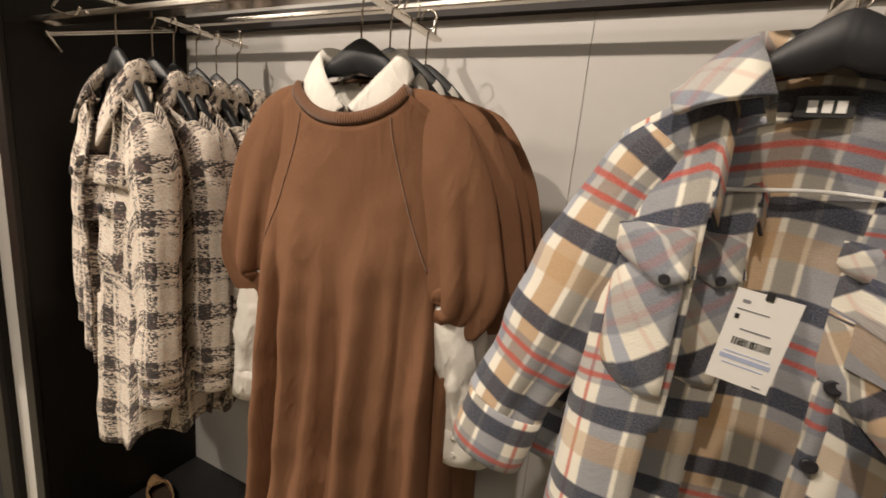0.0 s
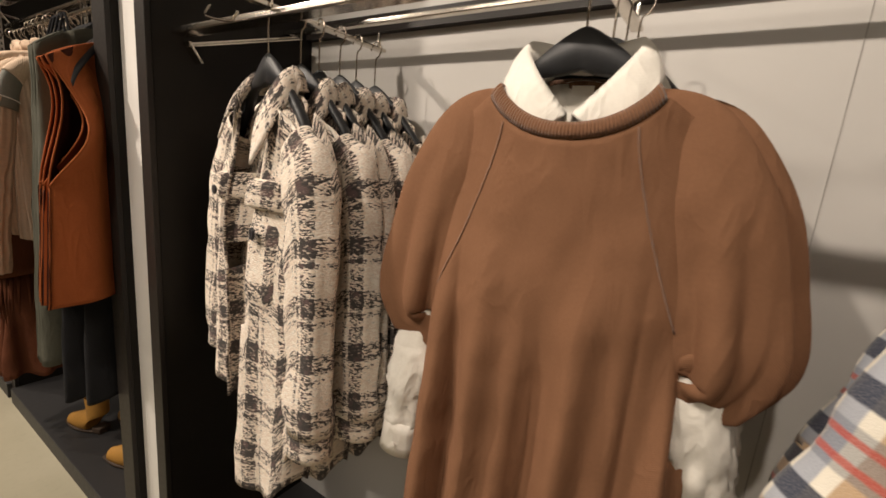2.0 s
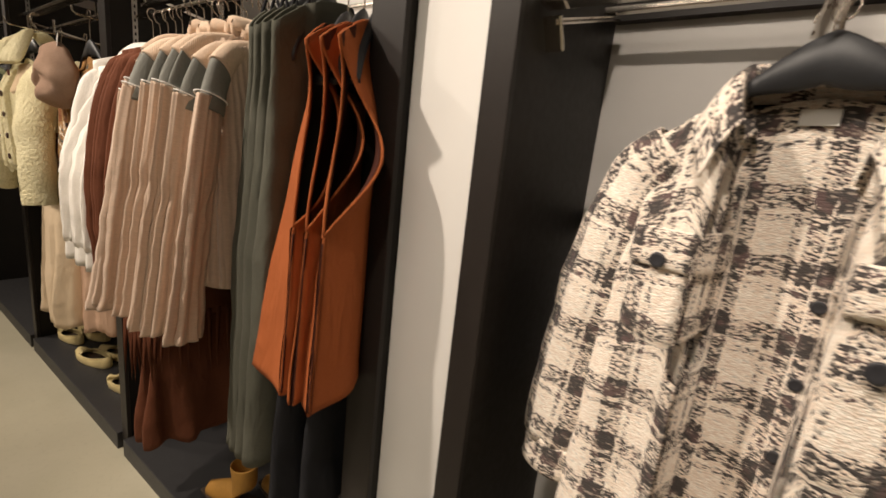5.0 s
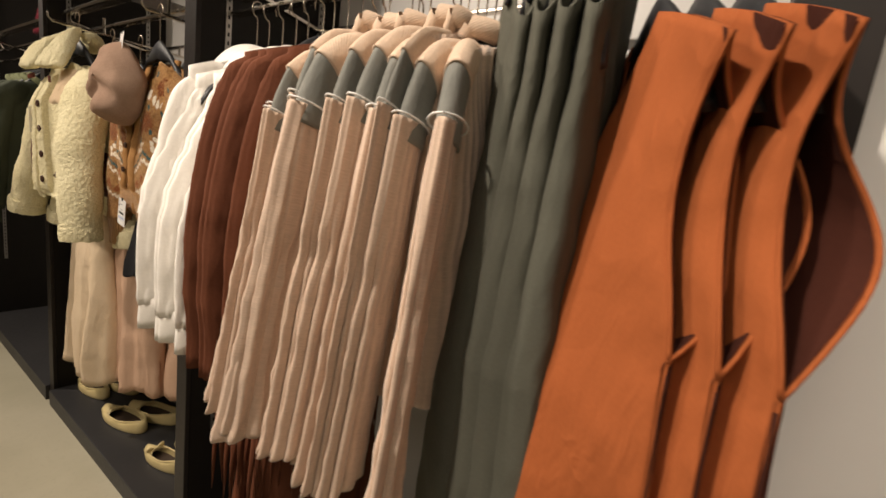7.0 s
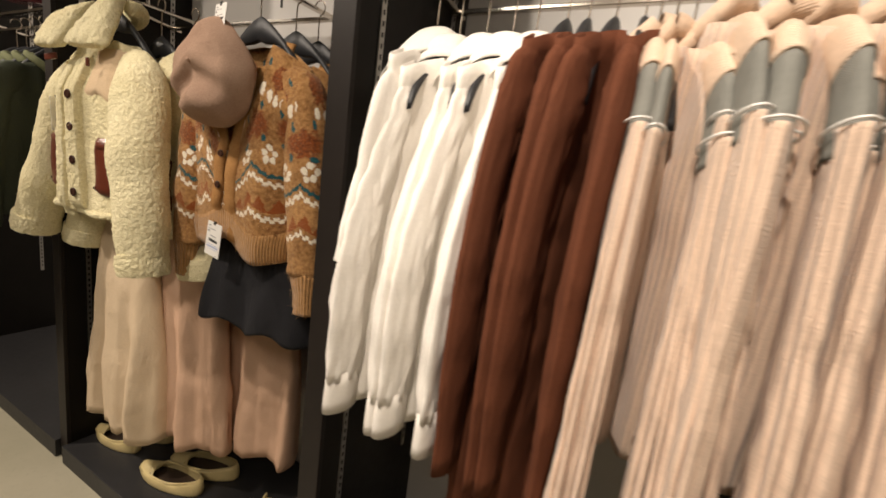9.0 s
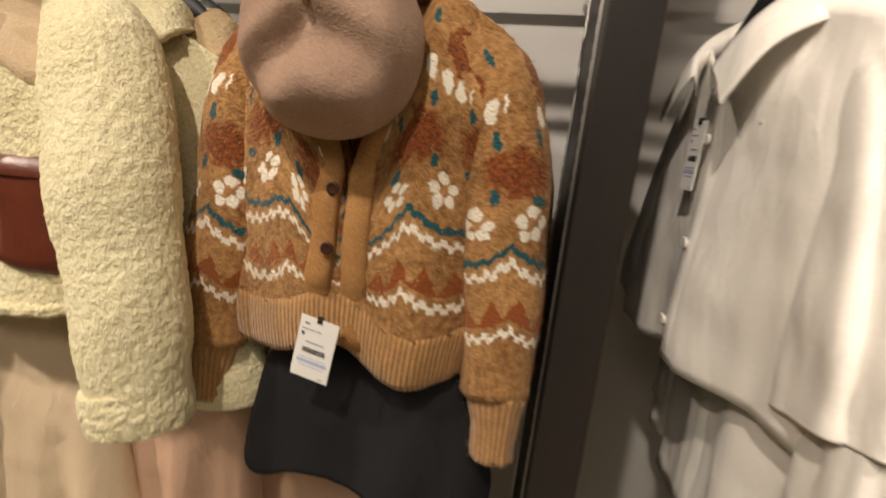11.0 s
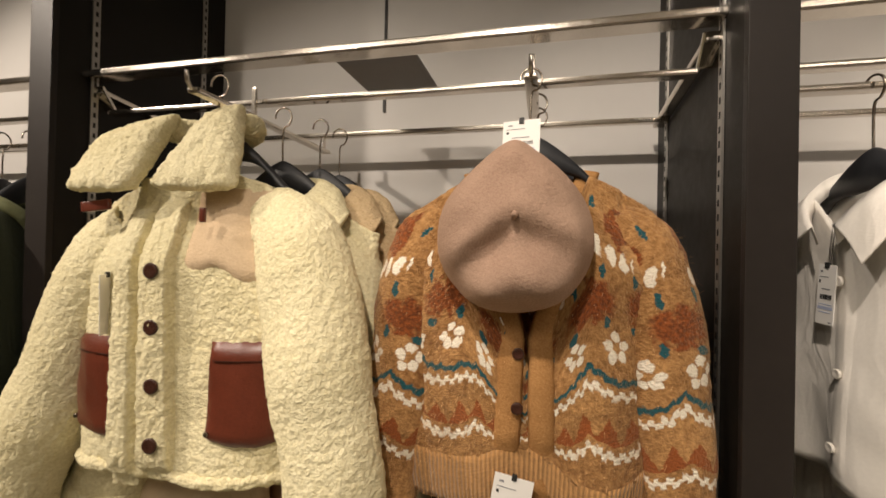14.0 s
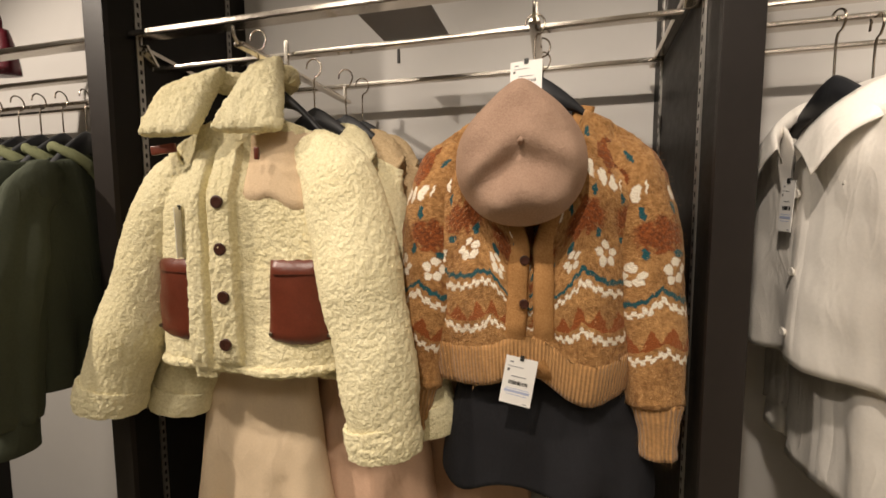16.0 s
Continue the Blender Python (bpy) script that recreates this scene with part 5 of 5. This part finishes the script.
def ballet_flat(at, seed=0, bow=False, label="pale yellow pointed ballet flat on the black plinth", mat="shoe"):
    fl = thing("ballet_flat", label, "shoe", "ballet flats on the plinth", at)
    # toe towards -y; sole outline and low sides
    rows = []
    prof = [(0.0, 1.0, 0.0), (0.006, 1.03, 0.0), (0.02, 1.04, 0.0), (0.044, 1.02, 1.0), (0.058, 0.95, 1.0)]
    n = 40

    def outline(a):
        c, s = math.cos(a), math.sin(a)
        y = 0.12 * s
        w = 0.034 + 0.006 * math.sin((y + 0.12) / 0.24 * math.pi)
        if s < -0.4:
            w *= 1.0 - 0.35 * ((-s - 0.4) / 0.6) ** 2
        return w * math.copysign(abs(c) ** 0.8, c), y

    for h, k, top in prof:
        ring = []
        for j in range(n):
            x, y = outline(2 * math.pi * j / n)
            z = h
            if top:
                z = h * (0.70 + 0.45 * sstep(0.04, 0.12, y)) if y > -0.07 else h * 0.62
            ring.append(Vector((x * k, y * k, z)))
        rows.append(ring)
    part("upper", grid_bm(rows, True), MAT[mat], fl, thick=0.003)
    vamp = []
    for i in range(7):
        row = []
        for j in range(11):
            s = -1 + 2 * j / 10
            yy = -0.112 + 0.062 * (i / 6)
            w = (0.018 + 0.02 * (i / 6) ** 0.7) * 0.98
            row.append(Vector((w * s, yy - 0.012 * (1 - s * s) * 0 + 0.018 * (s * s) * (i / 6), 0.026 + 0.020 * (1 - s * s) + 0.006 * i / 6)))
        vamp.append(row)
    part("vamp", grid_bm(vamp), MAT[mat], fl, thick=0.003)
    part("insole", grid_bm([[Vector((outline(2 * math.pi * j / 24)[0] * k, outline(2 * math.pi * j / 24)[1] * k, 0.012)) for j in range(24)] for k in (0.95, 0.5, 0.02)], True), MAT["shoe_in"], fl, "dark insole")
    part("topline", tube_bm([(outline(a)[0] * 0.96, max(outline(a)[1] * 0.96, -0.052), 0.042 + 0.020 * sstep(0.02, 0.12, outline(a)[1]), 0.0035) for a in [2 * math.pi * j / 24 for j in range(25)]], 6, 2, 1.0, False, side=(0.1, 0.2, 1)), MAT[mat], fl)
    if bow:
        for s in (-1, 1):
            part("bow_loop", tube_bm([(0, -0.055, 0.042, 0.005), (s * 0.018, -0.057, 0.052, 0.010), (s * 0.034, -0.058, 0.054, 0.012), (s * 0.040, -0.058, 0.054, 0.004)], 8, 4, 0.45), MAT[mat], fl)
        part("bow_knot", tube_bm([(-0.006, -0.058, 0.046, 0.007), (0.006, -0.058, 0.046, 0.007)], 8, 2), MAT[mat], fl)
    return fl


def ankle_boot(at, seed=0):
    bt = thing("ankle_boot", "mustard suede ankle boot with a wide shaft", "boot", "mustard ankle boots on the plinth", at)
    path = [(0, 0.045, 0.185, 0.050), (0, 0.048, 0.14, 0.048), (0, 0.045, 0.09, 0.046), (0, 0.02, 0.052, 0.050), (0, -0.05, 0.038, 0.044), (0, -0.115, 0.030, 0.028)]
    sm = smooth_path(path, 6)
    rows = []
    for i, p in enumerate(sm):
        v = i / (len(sm) - 1)
        tilt = sstep(0.35, 0.7, v)
        ring = []
        for k in range(24):
            a = 2 * math.pi * k / 24
            c, s = p[3] * math.cos(a), p[3] * math.sin(a)
            ring.append(Vector((c * 0.88, p[1] + s * (1 - tilt), max(0.004, p[2] + s * tilt))))
        rows.append(ring)
    part("shaft_and_vamp", grid_bm(rows, True), MAT["boot"], bt, thick=0.003)
    part("sole", grid_bm([[Vector((0.040 * k * math.cos(a) * (1 - 0.35 * sstep(0.2, 1.0, -math.sin(a))), -0.035 + 0.125 * k * math.sin(a), z)) for a in [2 * math.pi * j / 24 for j in range(24)]] for k, z in ((0.9, 0.0), (1.0, 0.002), (1.0, 0.010), (0.9, 0.012))], True, True), MAT["shoe_in"], bt, "dark thin sole")
    part("heel", box_bm(-0.028, 0.028, 0.035, 0.085, 0.0, 0.03, 0.006), MAT["shoe_in"], bt)
    return bt


def hooded_jacket(at, seed=0):
    hj = long_shirt("hooded_sweatshirt", "deep green hooded sweatshirt with pale green lining", "green", at, 0.23, 0.24, 0.055, 0.62, 0.66, "green hooded sweatshirts", seed, collar=False, sleeve_r=(0.075, 0.085, 0.075, 0.055), out=0.07, category="sweatshirt")
    for s in (-1, 1):
        part("hood_edge", tube_bm([(s * 0.03, -0.06, -0.10, 0.010), (s * 0.085, -0.05, -0.03, 0.014), (s * 0.10, 0.01, 0.01, 0.016), (s * 0.05, 0.06, 0.01, 0.018), (0, 0.07, 0.01, 0.018)], 12, 6, 0.8, True, 0.006, 14, seed), MAT["lime"], hj, "pale green hood edge")
        part("drawcord", wire_bm([(s * 0.03, -0.075, -0.09), (s * 0.04, -0.085, -0.16), (s * 0.03, -0.085, -0.22)], 0.004), MAT["lime"], hj, "pale green cord")
    return hj


def handbag(at):
    bg = thing("handbag", "wine red patent handbag standing on the clothes rack", "handbag", "", at)
    rows = []
    for k in range(9):
        v = k / 8
        w, d = 0.12 - 0.025 * v ** 2, 0.045 * (1 - 0.55 * v)
        rows.append([Vector((w * math.copysign(abs(math.cos(a)) ** 0.5, math.cos(a)), d * math.copysign(abs(math.sin(a)) ** 0.7, math.sin(a)), 0.002 + 0.15 * v)) for a in [2 * math.pi * j / 28 for j in range(28)]])
    part("bag_body", grid_bm(rows, True, True), MAT["wine"], bg)
    part("handle", tube_bm([(-0.07, 0, 0.145, 0.006), (-0.065, 0, 0.20, 0.0065), (0, 0, 0.245, 0.007), (0.065, 0, 0.20, 0.0065), (0.07, 0, 0.145, 0.006)], 10, 6), MAT["wine"], bg, "arched wine red handle")
    return bg


# ---- bay with the check overshirts, brown dresses and boucle jackets ----
A_Z = 1.79
shelf_frame(-1.648, 2.398, A_Z, 0.665, False)
scan_wire(-1.32, 0.60, 1.79)
slab("wall_rail", -1.648, 2.39, 1.085, BACK - 0.001, 1.885, 1.935, "dark_edge", "dark rail along the back wall", category="rail")

for k, (x, y, rz) in enumerate(((-1.245, 0.66, -12), (-1.235, 0.74, -4), (-1.24, 0.80, -8), (-1.23, 0.86, -3), (-1.24, 0.93, -6), (-1.235, 1.0, -2))):
    if k == 0:
        first = boucle_jacket(pose(x, y, 1.655, 0, 0, rz), 1)
        first_h = hanger(0.115, pose(x, y, 1.655, 0, 0, rz))
    elif k == 1:
        second = boucle_jacket(pose(x, y, 1.65, 0, 0, rz), 4)
        copy_thing(first_h, pose(x, y, 1.65, 0, 0, rz))
    else:
        copy_thing(second if k % 2 else first, pose(x, y, 1.65, 0, 0, rz))
        copy_thing(first_h, pose(x, y, 1.65, 0, 0, rz))
face_arm(-1.245, A_Z + 0.022, 0.60, 1.04, 0.0, 0.0)

for k, (x, y, rz) in enumerate(((-0.555, 0.735, 7), (-0.53, 0.80, 6), (-0.525, 0.87, 4), (-0.52, 0.94, 5))):
    if k == 0:
        dress, shirt = brown_dress(pose(x, y, 1.665, 0, 0, rz), 2), inner_shirt(pose(x, y, 1.672, 0, 0, rz), 2)
    else:
        copy_thing(dress, pose(x, y, 1.665, 0, 0, rz))
        copy_thing(shirt, pose(x - 0.012, y - 0.012, 1.640, 0, 0, rz))
    copy_thing(first_h, pose(x, y, 1.672, 0, 0, rz))
face_arm(-0.545, A_Z + 0.022, 0.62, 1.04, 0.0, 0.0)

for k, (x, y, rz) in enumerate(((0.185, 0.68, -3), (0.25, 0.80, 2), (0.25, 0.92, -2))):
    if k == 0:
        coat = check_coat(pose(x, y, 1.675, 0, 0, rz), 2)
    else:
        copy_thing(coat, pose(x, y, 1.665, 0, 0, rz))
    copy_thing(first_h, pose(x, y, 1.665, 0, 0, rz))
face_arm(0.24, A_Z + 0.022, 0.62, 1.04, 0.0, 0.0)
price_tag(pose(0.145, 0.566, 1.395, 4, 6, -6), 0.062, 0.115)

ballet_flat(pose(-1.53, 0.88, 0.086, 0, 0, -110), 2, False, "tan leather flat shoe on the black plinth", "tan_shoe")

# ---- bay with garments side on along the rail ----
B_Y = 0.68
B_Z = 1.775
shelf_frame(-3.396, -1.985, 2.05, 0.665)
tagged(link("hanging_rail", rail_bm((-3.39, B_Y + 0.01, 1.925), (-1.99, B_Y + 0.01, 1.925), 0.03, 0.012), MAT["chrome"], smooth=False), "chrome rail running along the bay", "rail")
rnd = random.Random(3)


def side_on(x, z, tw=0.0, y=B_Y):
    return pose(x, y, z, 0, 0, -90 + tw)


for x, tw in ((-2.035, 27), (-2.09, 28), (-2.145, 30)):
    rust_vest(side_on(x, B_Z + 0.012, tw, B_Y - 0.02), 3 + (tw - 27), 0.20 if tw == 30 else 0.07)
    copy_thing(first_h, side_on(x, B_Z - 0.013, tw, B_Y - 0.02))
def grey_gown(at, seed):
    gw = thing("grey_slip_dress", "long dark grey-green sleeveless crepe dress", "dress", "grey dresses", at)
    rows = torso_rows(0.19, 0.245, 0.036, 1.16, 0.105, 0.07, 0.06, 0.01, 1.0, 0.011, 3.4, 120, 40, seed, hem_depth=0.060, top_round=1.5, fold_from=0.08, fold_to=0.7, hem_wave=0.012)
    part("body", grid_bm(rows, True), MAT["grey"], gw, thick=0.004)
    for s in (-1, 1):
        part("strap", tube_bm([(s * 0.105, -0.03, -0.06, 0.004), (s * 0.10, -0.012, 0.0, 0.004), (s * 0.098, 0.0, 0.012, 0.004), (s * 0.10, 0.02, -0.05, 0.004)], 6, 4), MAT["black_cloth"], gw, "thin dark strap")
    return gw


gown = None
for x, tw in ((-2.235, 14), (-2.285, 17), (-2.330, 20), (-2.380, 26)):
    gown = copy_thing(gown, side_on(x, B_Z + 0.085, tw)) if gown else grey_gown(side_on(x, B_Z + 0.085, tw), 4)
    copy_thing(first_h, side_on(x, B_Z + 0.045, tw) @ Matrix.Diagonal((0.82, 1.0, 1.0, 1.0)))
sweat = None
sweat_b = rib_sweater(side_on(-2.465, B_Z - 0.01, 24) @ Matrix.Diagonal((1.04, 1.3, 1.0, 1.0)), 8)
copy_thing(first_h, side_on(-2.465, B_Z - 0.035, 24))
for k in range(13):
    x, dz, tw, y = -2.440 - 0.029 * k, rnd.uniform(-0.022, 0.016), rnd.uniform(-8, 16), B_Y + rnd.uniform(-0.03, 0.03)
    if sweat:
        copy_thing(sweat if k % 3 else sweat_b, side_on(x, B_Z + dz, tw, y) @ Matrix.Diagonal((1.0, rnd.uniform(0.55, 0.95), 1.0, 1.0)))
    else:
        sweat = rib_sweater(side_on(x, B_Z + dz, tw, y), 5)
    copy_thing(first_h, side_on(x, B_Z - 0.025 + dz, tw, y))
russet = None
for x, tw in ((-2.81, 3), (-2.86, -4), (-2.91, 2), (-2.95, -2)):
    russet = copy_thing(russet, side_on(x, B_Z + 0.02, tw)) if russet else fringe_top(side_on(x, B_Z + 0.02, tw), 6)
    copy_thing(first_h, side_on(x, B_Z - 0.005, tw))
blouse = None
for x, tw in ((-3.185, -3), (-3.12, 4), (-3.06, -4), (-3.01, 3)):
    blouse = copy_thing(blouse, side_on(x, B_Z - 0.02, tw)) if blouse else long_shirt("ivory_blouse", "ivory satin shirt with covered buttons", "silk", side_on(x, B_Z - 0.02, tw), 0.190, 0.235, 0.026, 0.74, 0.67, "ivory shirts", 7, front_buttons=[-0.18, -0.26, -0.385, -0.50], sharp=2.0, neck_front=0.10, out=0.080, sleeve_r=(0.034, 0.040, 0.050, 0.046), squash=0.42, crease=0.004, pleat=0.07, cscale=7.5, ridge=0.013)
    copy_thing(first_h, side_on(x, B_Z - 0.025, tw))
long_shirt("cropped_blouse", "cropped ivory satin shirt with pointed collar and covered buttons", "silk", side_on(-3.245, B_Z, 8), 0.20, 0.235, 0.035, 0.50, 0.46, "ivory shirts", 9, front_buttons=[-0.17, -0.32, -0.44], sharp=2.0, neck_front=0.10, out=0.05, sleeve_r=(0.045, 0.054, 0.056, 0.055), squash=0.40, crease=0.010, pleat=0.16, cscale=12.0, cuffs=False)
copy_thing(first_h, side_on(-3.245, B_Z - 0.01, 8))
for x, y in ((-2.05, 0.70), (-2.12, 0.66)):
    hung_skirt("black_trousers", "black trousers hung below the rust waistcoats", "black_cloth", side_on(x, 1.08, 0, y), 0.17, 0.19, 0.03, 0.50, 0.012, 5, 4, "black trousers", category="trousers")
for x in (-2.83, -2.90):
    hung_skirt("brown_skirt", "dark brown long skirt hung under the suede shirts", "russet", side_on(x, 1.06), 0.17, 0.23, 0.035, 0.66, 0.016, 7, 5, "dark brown skirts")
for x, y, rz in ((-2.70, 0.70, -70), (-2.56, 0.84, -82), (-2.28, 0.72, -66)):
    ankle_boot(pose(x, y, 0.086, 0, 0, rz))

# ---- bay with the fleece jacket and the patterned cardigan ----
shelf_frame(-4.870, -3.468, 2.055, 0.665)
face_arm(-4.40, 1.93, 0.50, 1.0, 0.0)
face_arm(-3.79, 1.95, 0.60, 1.0, 0.0)
lead = fleece_jacket(pose(-4.425, 0.575, 1.80, 0, 0, 6), "fleece", 1)
hanger(0.10, pose(-4.415, 0.585, 1.83, 0, 0, 6))
for k, (x, y, m, sd) in enumerate(((-4.33, 0.68, "fleece", 5), (-4.29, 0.77, "fleece_tan", 6), (-4.28, 0.85, "fleece_tan", 7))):
    fleece_jacket(pose(x, y, 1.76, 0, 0, 4), m, sd, "tan teddy fleece jacket behind the pale one" if k else "pale yellow-green teddy fleece jacket, second on the arm")
    copy_thing(first_h, pose(x, y, 1.775, 0, 0, 4))
card = cardigan(pose(-3.790, 0.635, 1.803, 0, 0, 2), 1)
hanger(0.12, pose(-3.79, 0.645, 1.80, 0, 0, 2))
for y in (0.76, 0.85):
    copy_thing(card, pose(-3.78, y, 1.785, 0, 0, 5))
    copy_thing(first_h, pose(-3.78, y, 1.80, 0, 0, 5))
beret(pose(-3.808, 0.515, 1.672, 0, 0, 4))
price_tag(pose(-3.80, 0.535, 1.852, -6, 0, -10), 0.06, 0.07)
loop = thing("tag_loop", "dark nylon loop holding a swing tag", "tag loop", "", pose(-3.292, 0.685, 1.70))
part("cord", wire_bm([(0.0, 0.0, 0.0), (-0.006, -0.004, -0.04), (-0.006, 0.0, -0.075), (-0.004, 0.006, -0.04), (0.0, 0.006, 0.0)], 0.0012), MAT["nylon"], loop)
price_tag(pose(-3.302, 0.685, 1.632, 0, 4, -78), 0.034, 0.10, "curled white swing tag hanging from a shirt collar")
price_tag(pose(-4.545, 0.468, 1.585, 0, 2, -70), 0.045, 0.11, "white swing tag seen edge on by the jacket placket")
price_tag(pose(-3.80, 0.535, 1.285, 0, 9, 0), 0.062, 0.098)
hung_skirt("black_skirt", "black pleated short skirt under the cardigan", "black_cloth", pose(-3.76, 0.66, 1.27), 0.19, 0.235, 0.05, 0.30, 0.012, 5.0, 4, "black skirts")
cream = hung_skirt("cream_skirt", "cream long flared skirt under the fleece jacket", "cream_skirt", pose(-4.50, 0.66, 1.30), 0.16, 0.25, 0.05, 0.96, 0.022, 5.5, 2, "cream skirts")
hung_skirt("blush_skirt", "blush beige long skirt behind the jackets", "blush", pose(-4.22, 0.74, 1.28), 0.15, 0.22, 0.05, 0.93, 0.020, 5.0, 8, "cream skirts")
hung_skirt("blush_skirt", "blush beige long skirt behind the jackets", "blush", pose(-3.98, 0.86, 1.28), 0.15, 0.22, 0.05, 0.93, 0.020, 5.0, 9, "cream skirts")
flat = ballet_flat(pose(-4.73, 0.715, 0.086, 0, 0, -84) @ Matrix.Diagonal((1.15, 1.15, 1.0, 1.0)))
for x, y, rz in ((-4.70, 0.83, -80), (-4.31, 0.715, -80), (-4.27, 0.835, -72)):
    copy_thing(flat, pose(x, y, 0.086, 0, 0, rz) @ Matrix.Diagonal((1.15, 1.15, 1.0, 1.0)))
ballet_flat(pose(-3.87, 0.715, 0.086, 0, 0, -80), 1, True)
ballet_flat(pose(-3.83, 0.835, 0.086, 0, 0, -74), 1, True)

plate = thing("rack_plate", "grey rectangular plate lying across the chrome rack", "plate", "", pose(-4.135, 0.80, 2.066))
part("sheet", box_bm(-0.095, 0.095, -0.125, 0.13, 0.0, 0.005, 0.001), MAT["plate"], plate, smooth=False)

# ---- next bay, with green hooded sweatshirts ----
shelf_frame(-6.352, -4.939, 2.055, 0.665)
tagged(link("hanging_rail", rail_bm((-6.35, 0.70, 1.90), (-4.94, 0.70, 1.90), 0.03, 0.012), MAT["chrome"], smooth=False), "chrome rail running along the bay", "rail")
hood = None
for x, tw in ((-5.06, 20), (-5.15, 12), (-5.24, 6), (-5.33, 10), (-5.43, 4)):
    hood = copy_thing(hood, pose(x, 0.66, 1.74, 0, 0, 90 + tw)) if hood else hooded_jacket(pose(x, 0.66, 1.74, 0, 0, 90 + tw), 2)
    copy_thing(first_h, pose(x, 0.66, 1.75, 0, 0, 90 + tw))

handbag(pose(-5.71, 0.80, 2.064, 0, 0, 12))
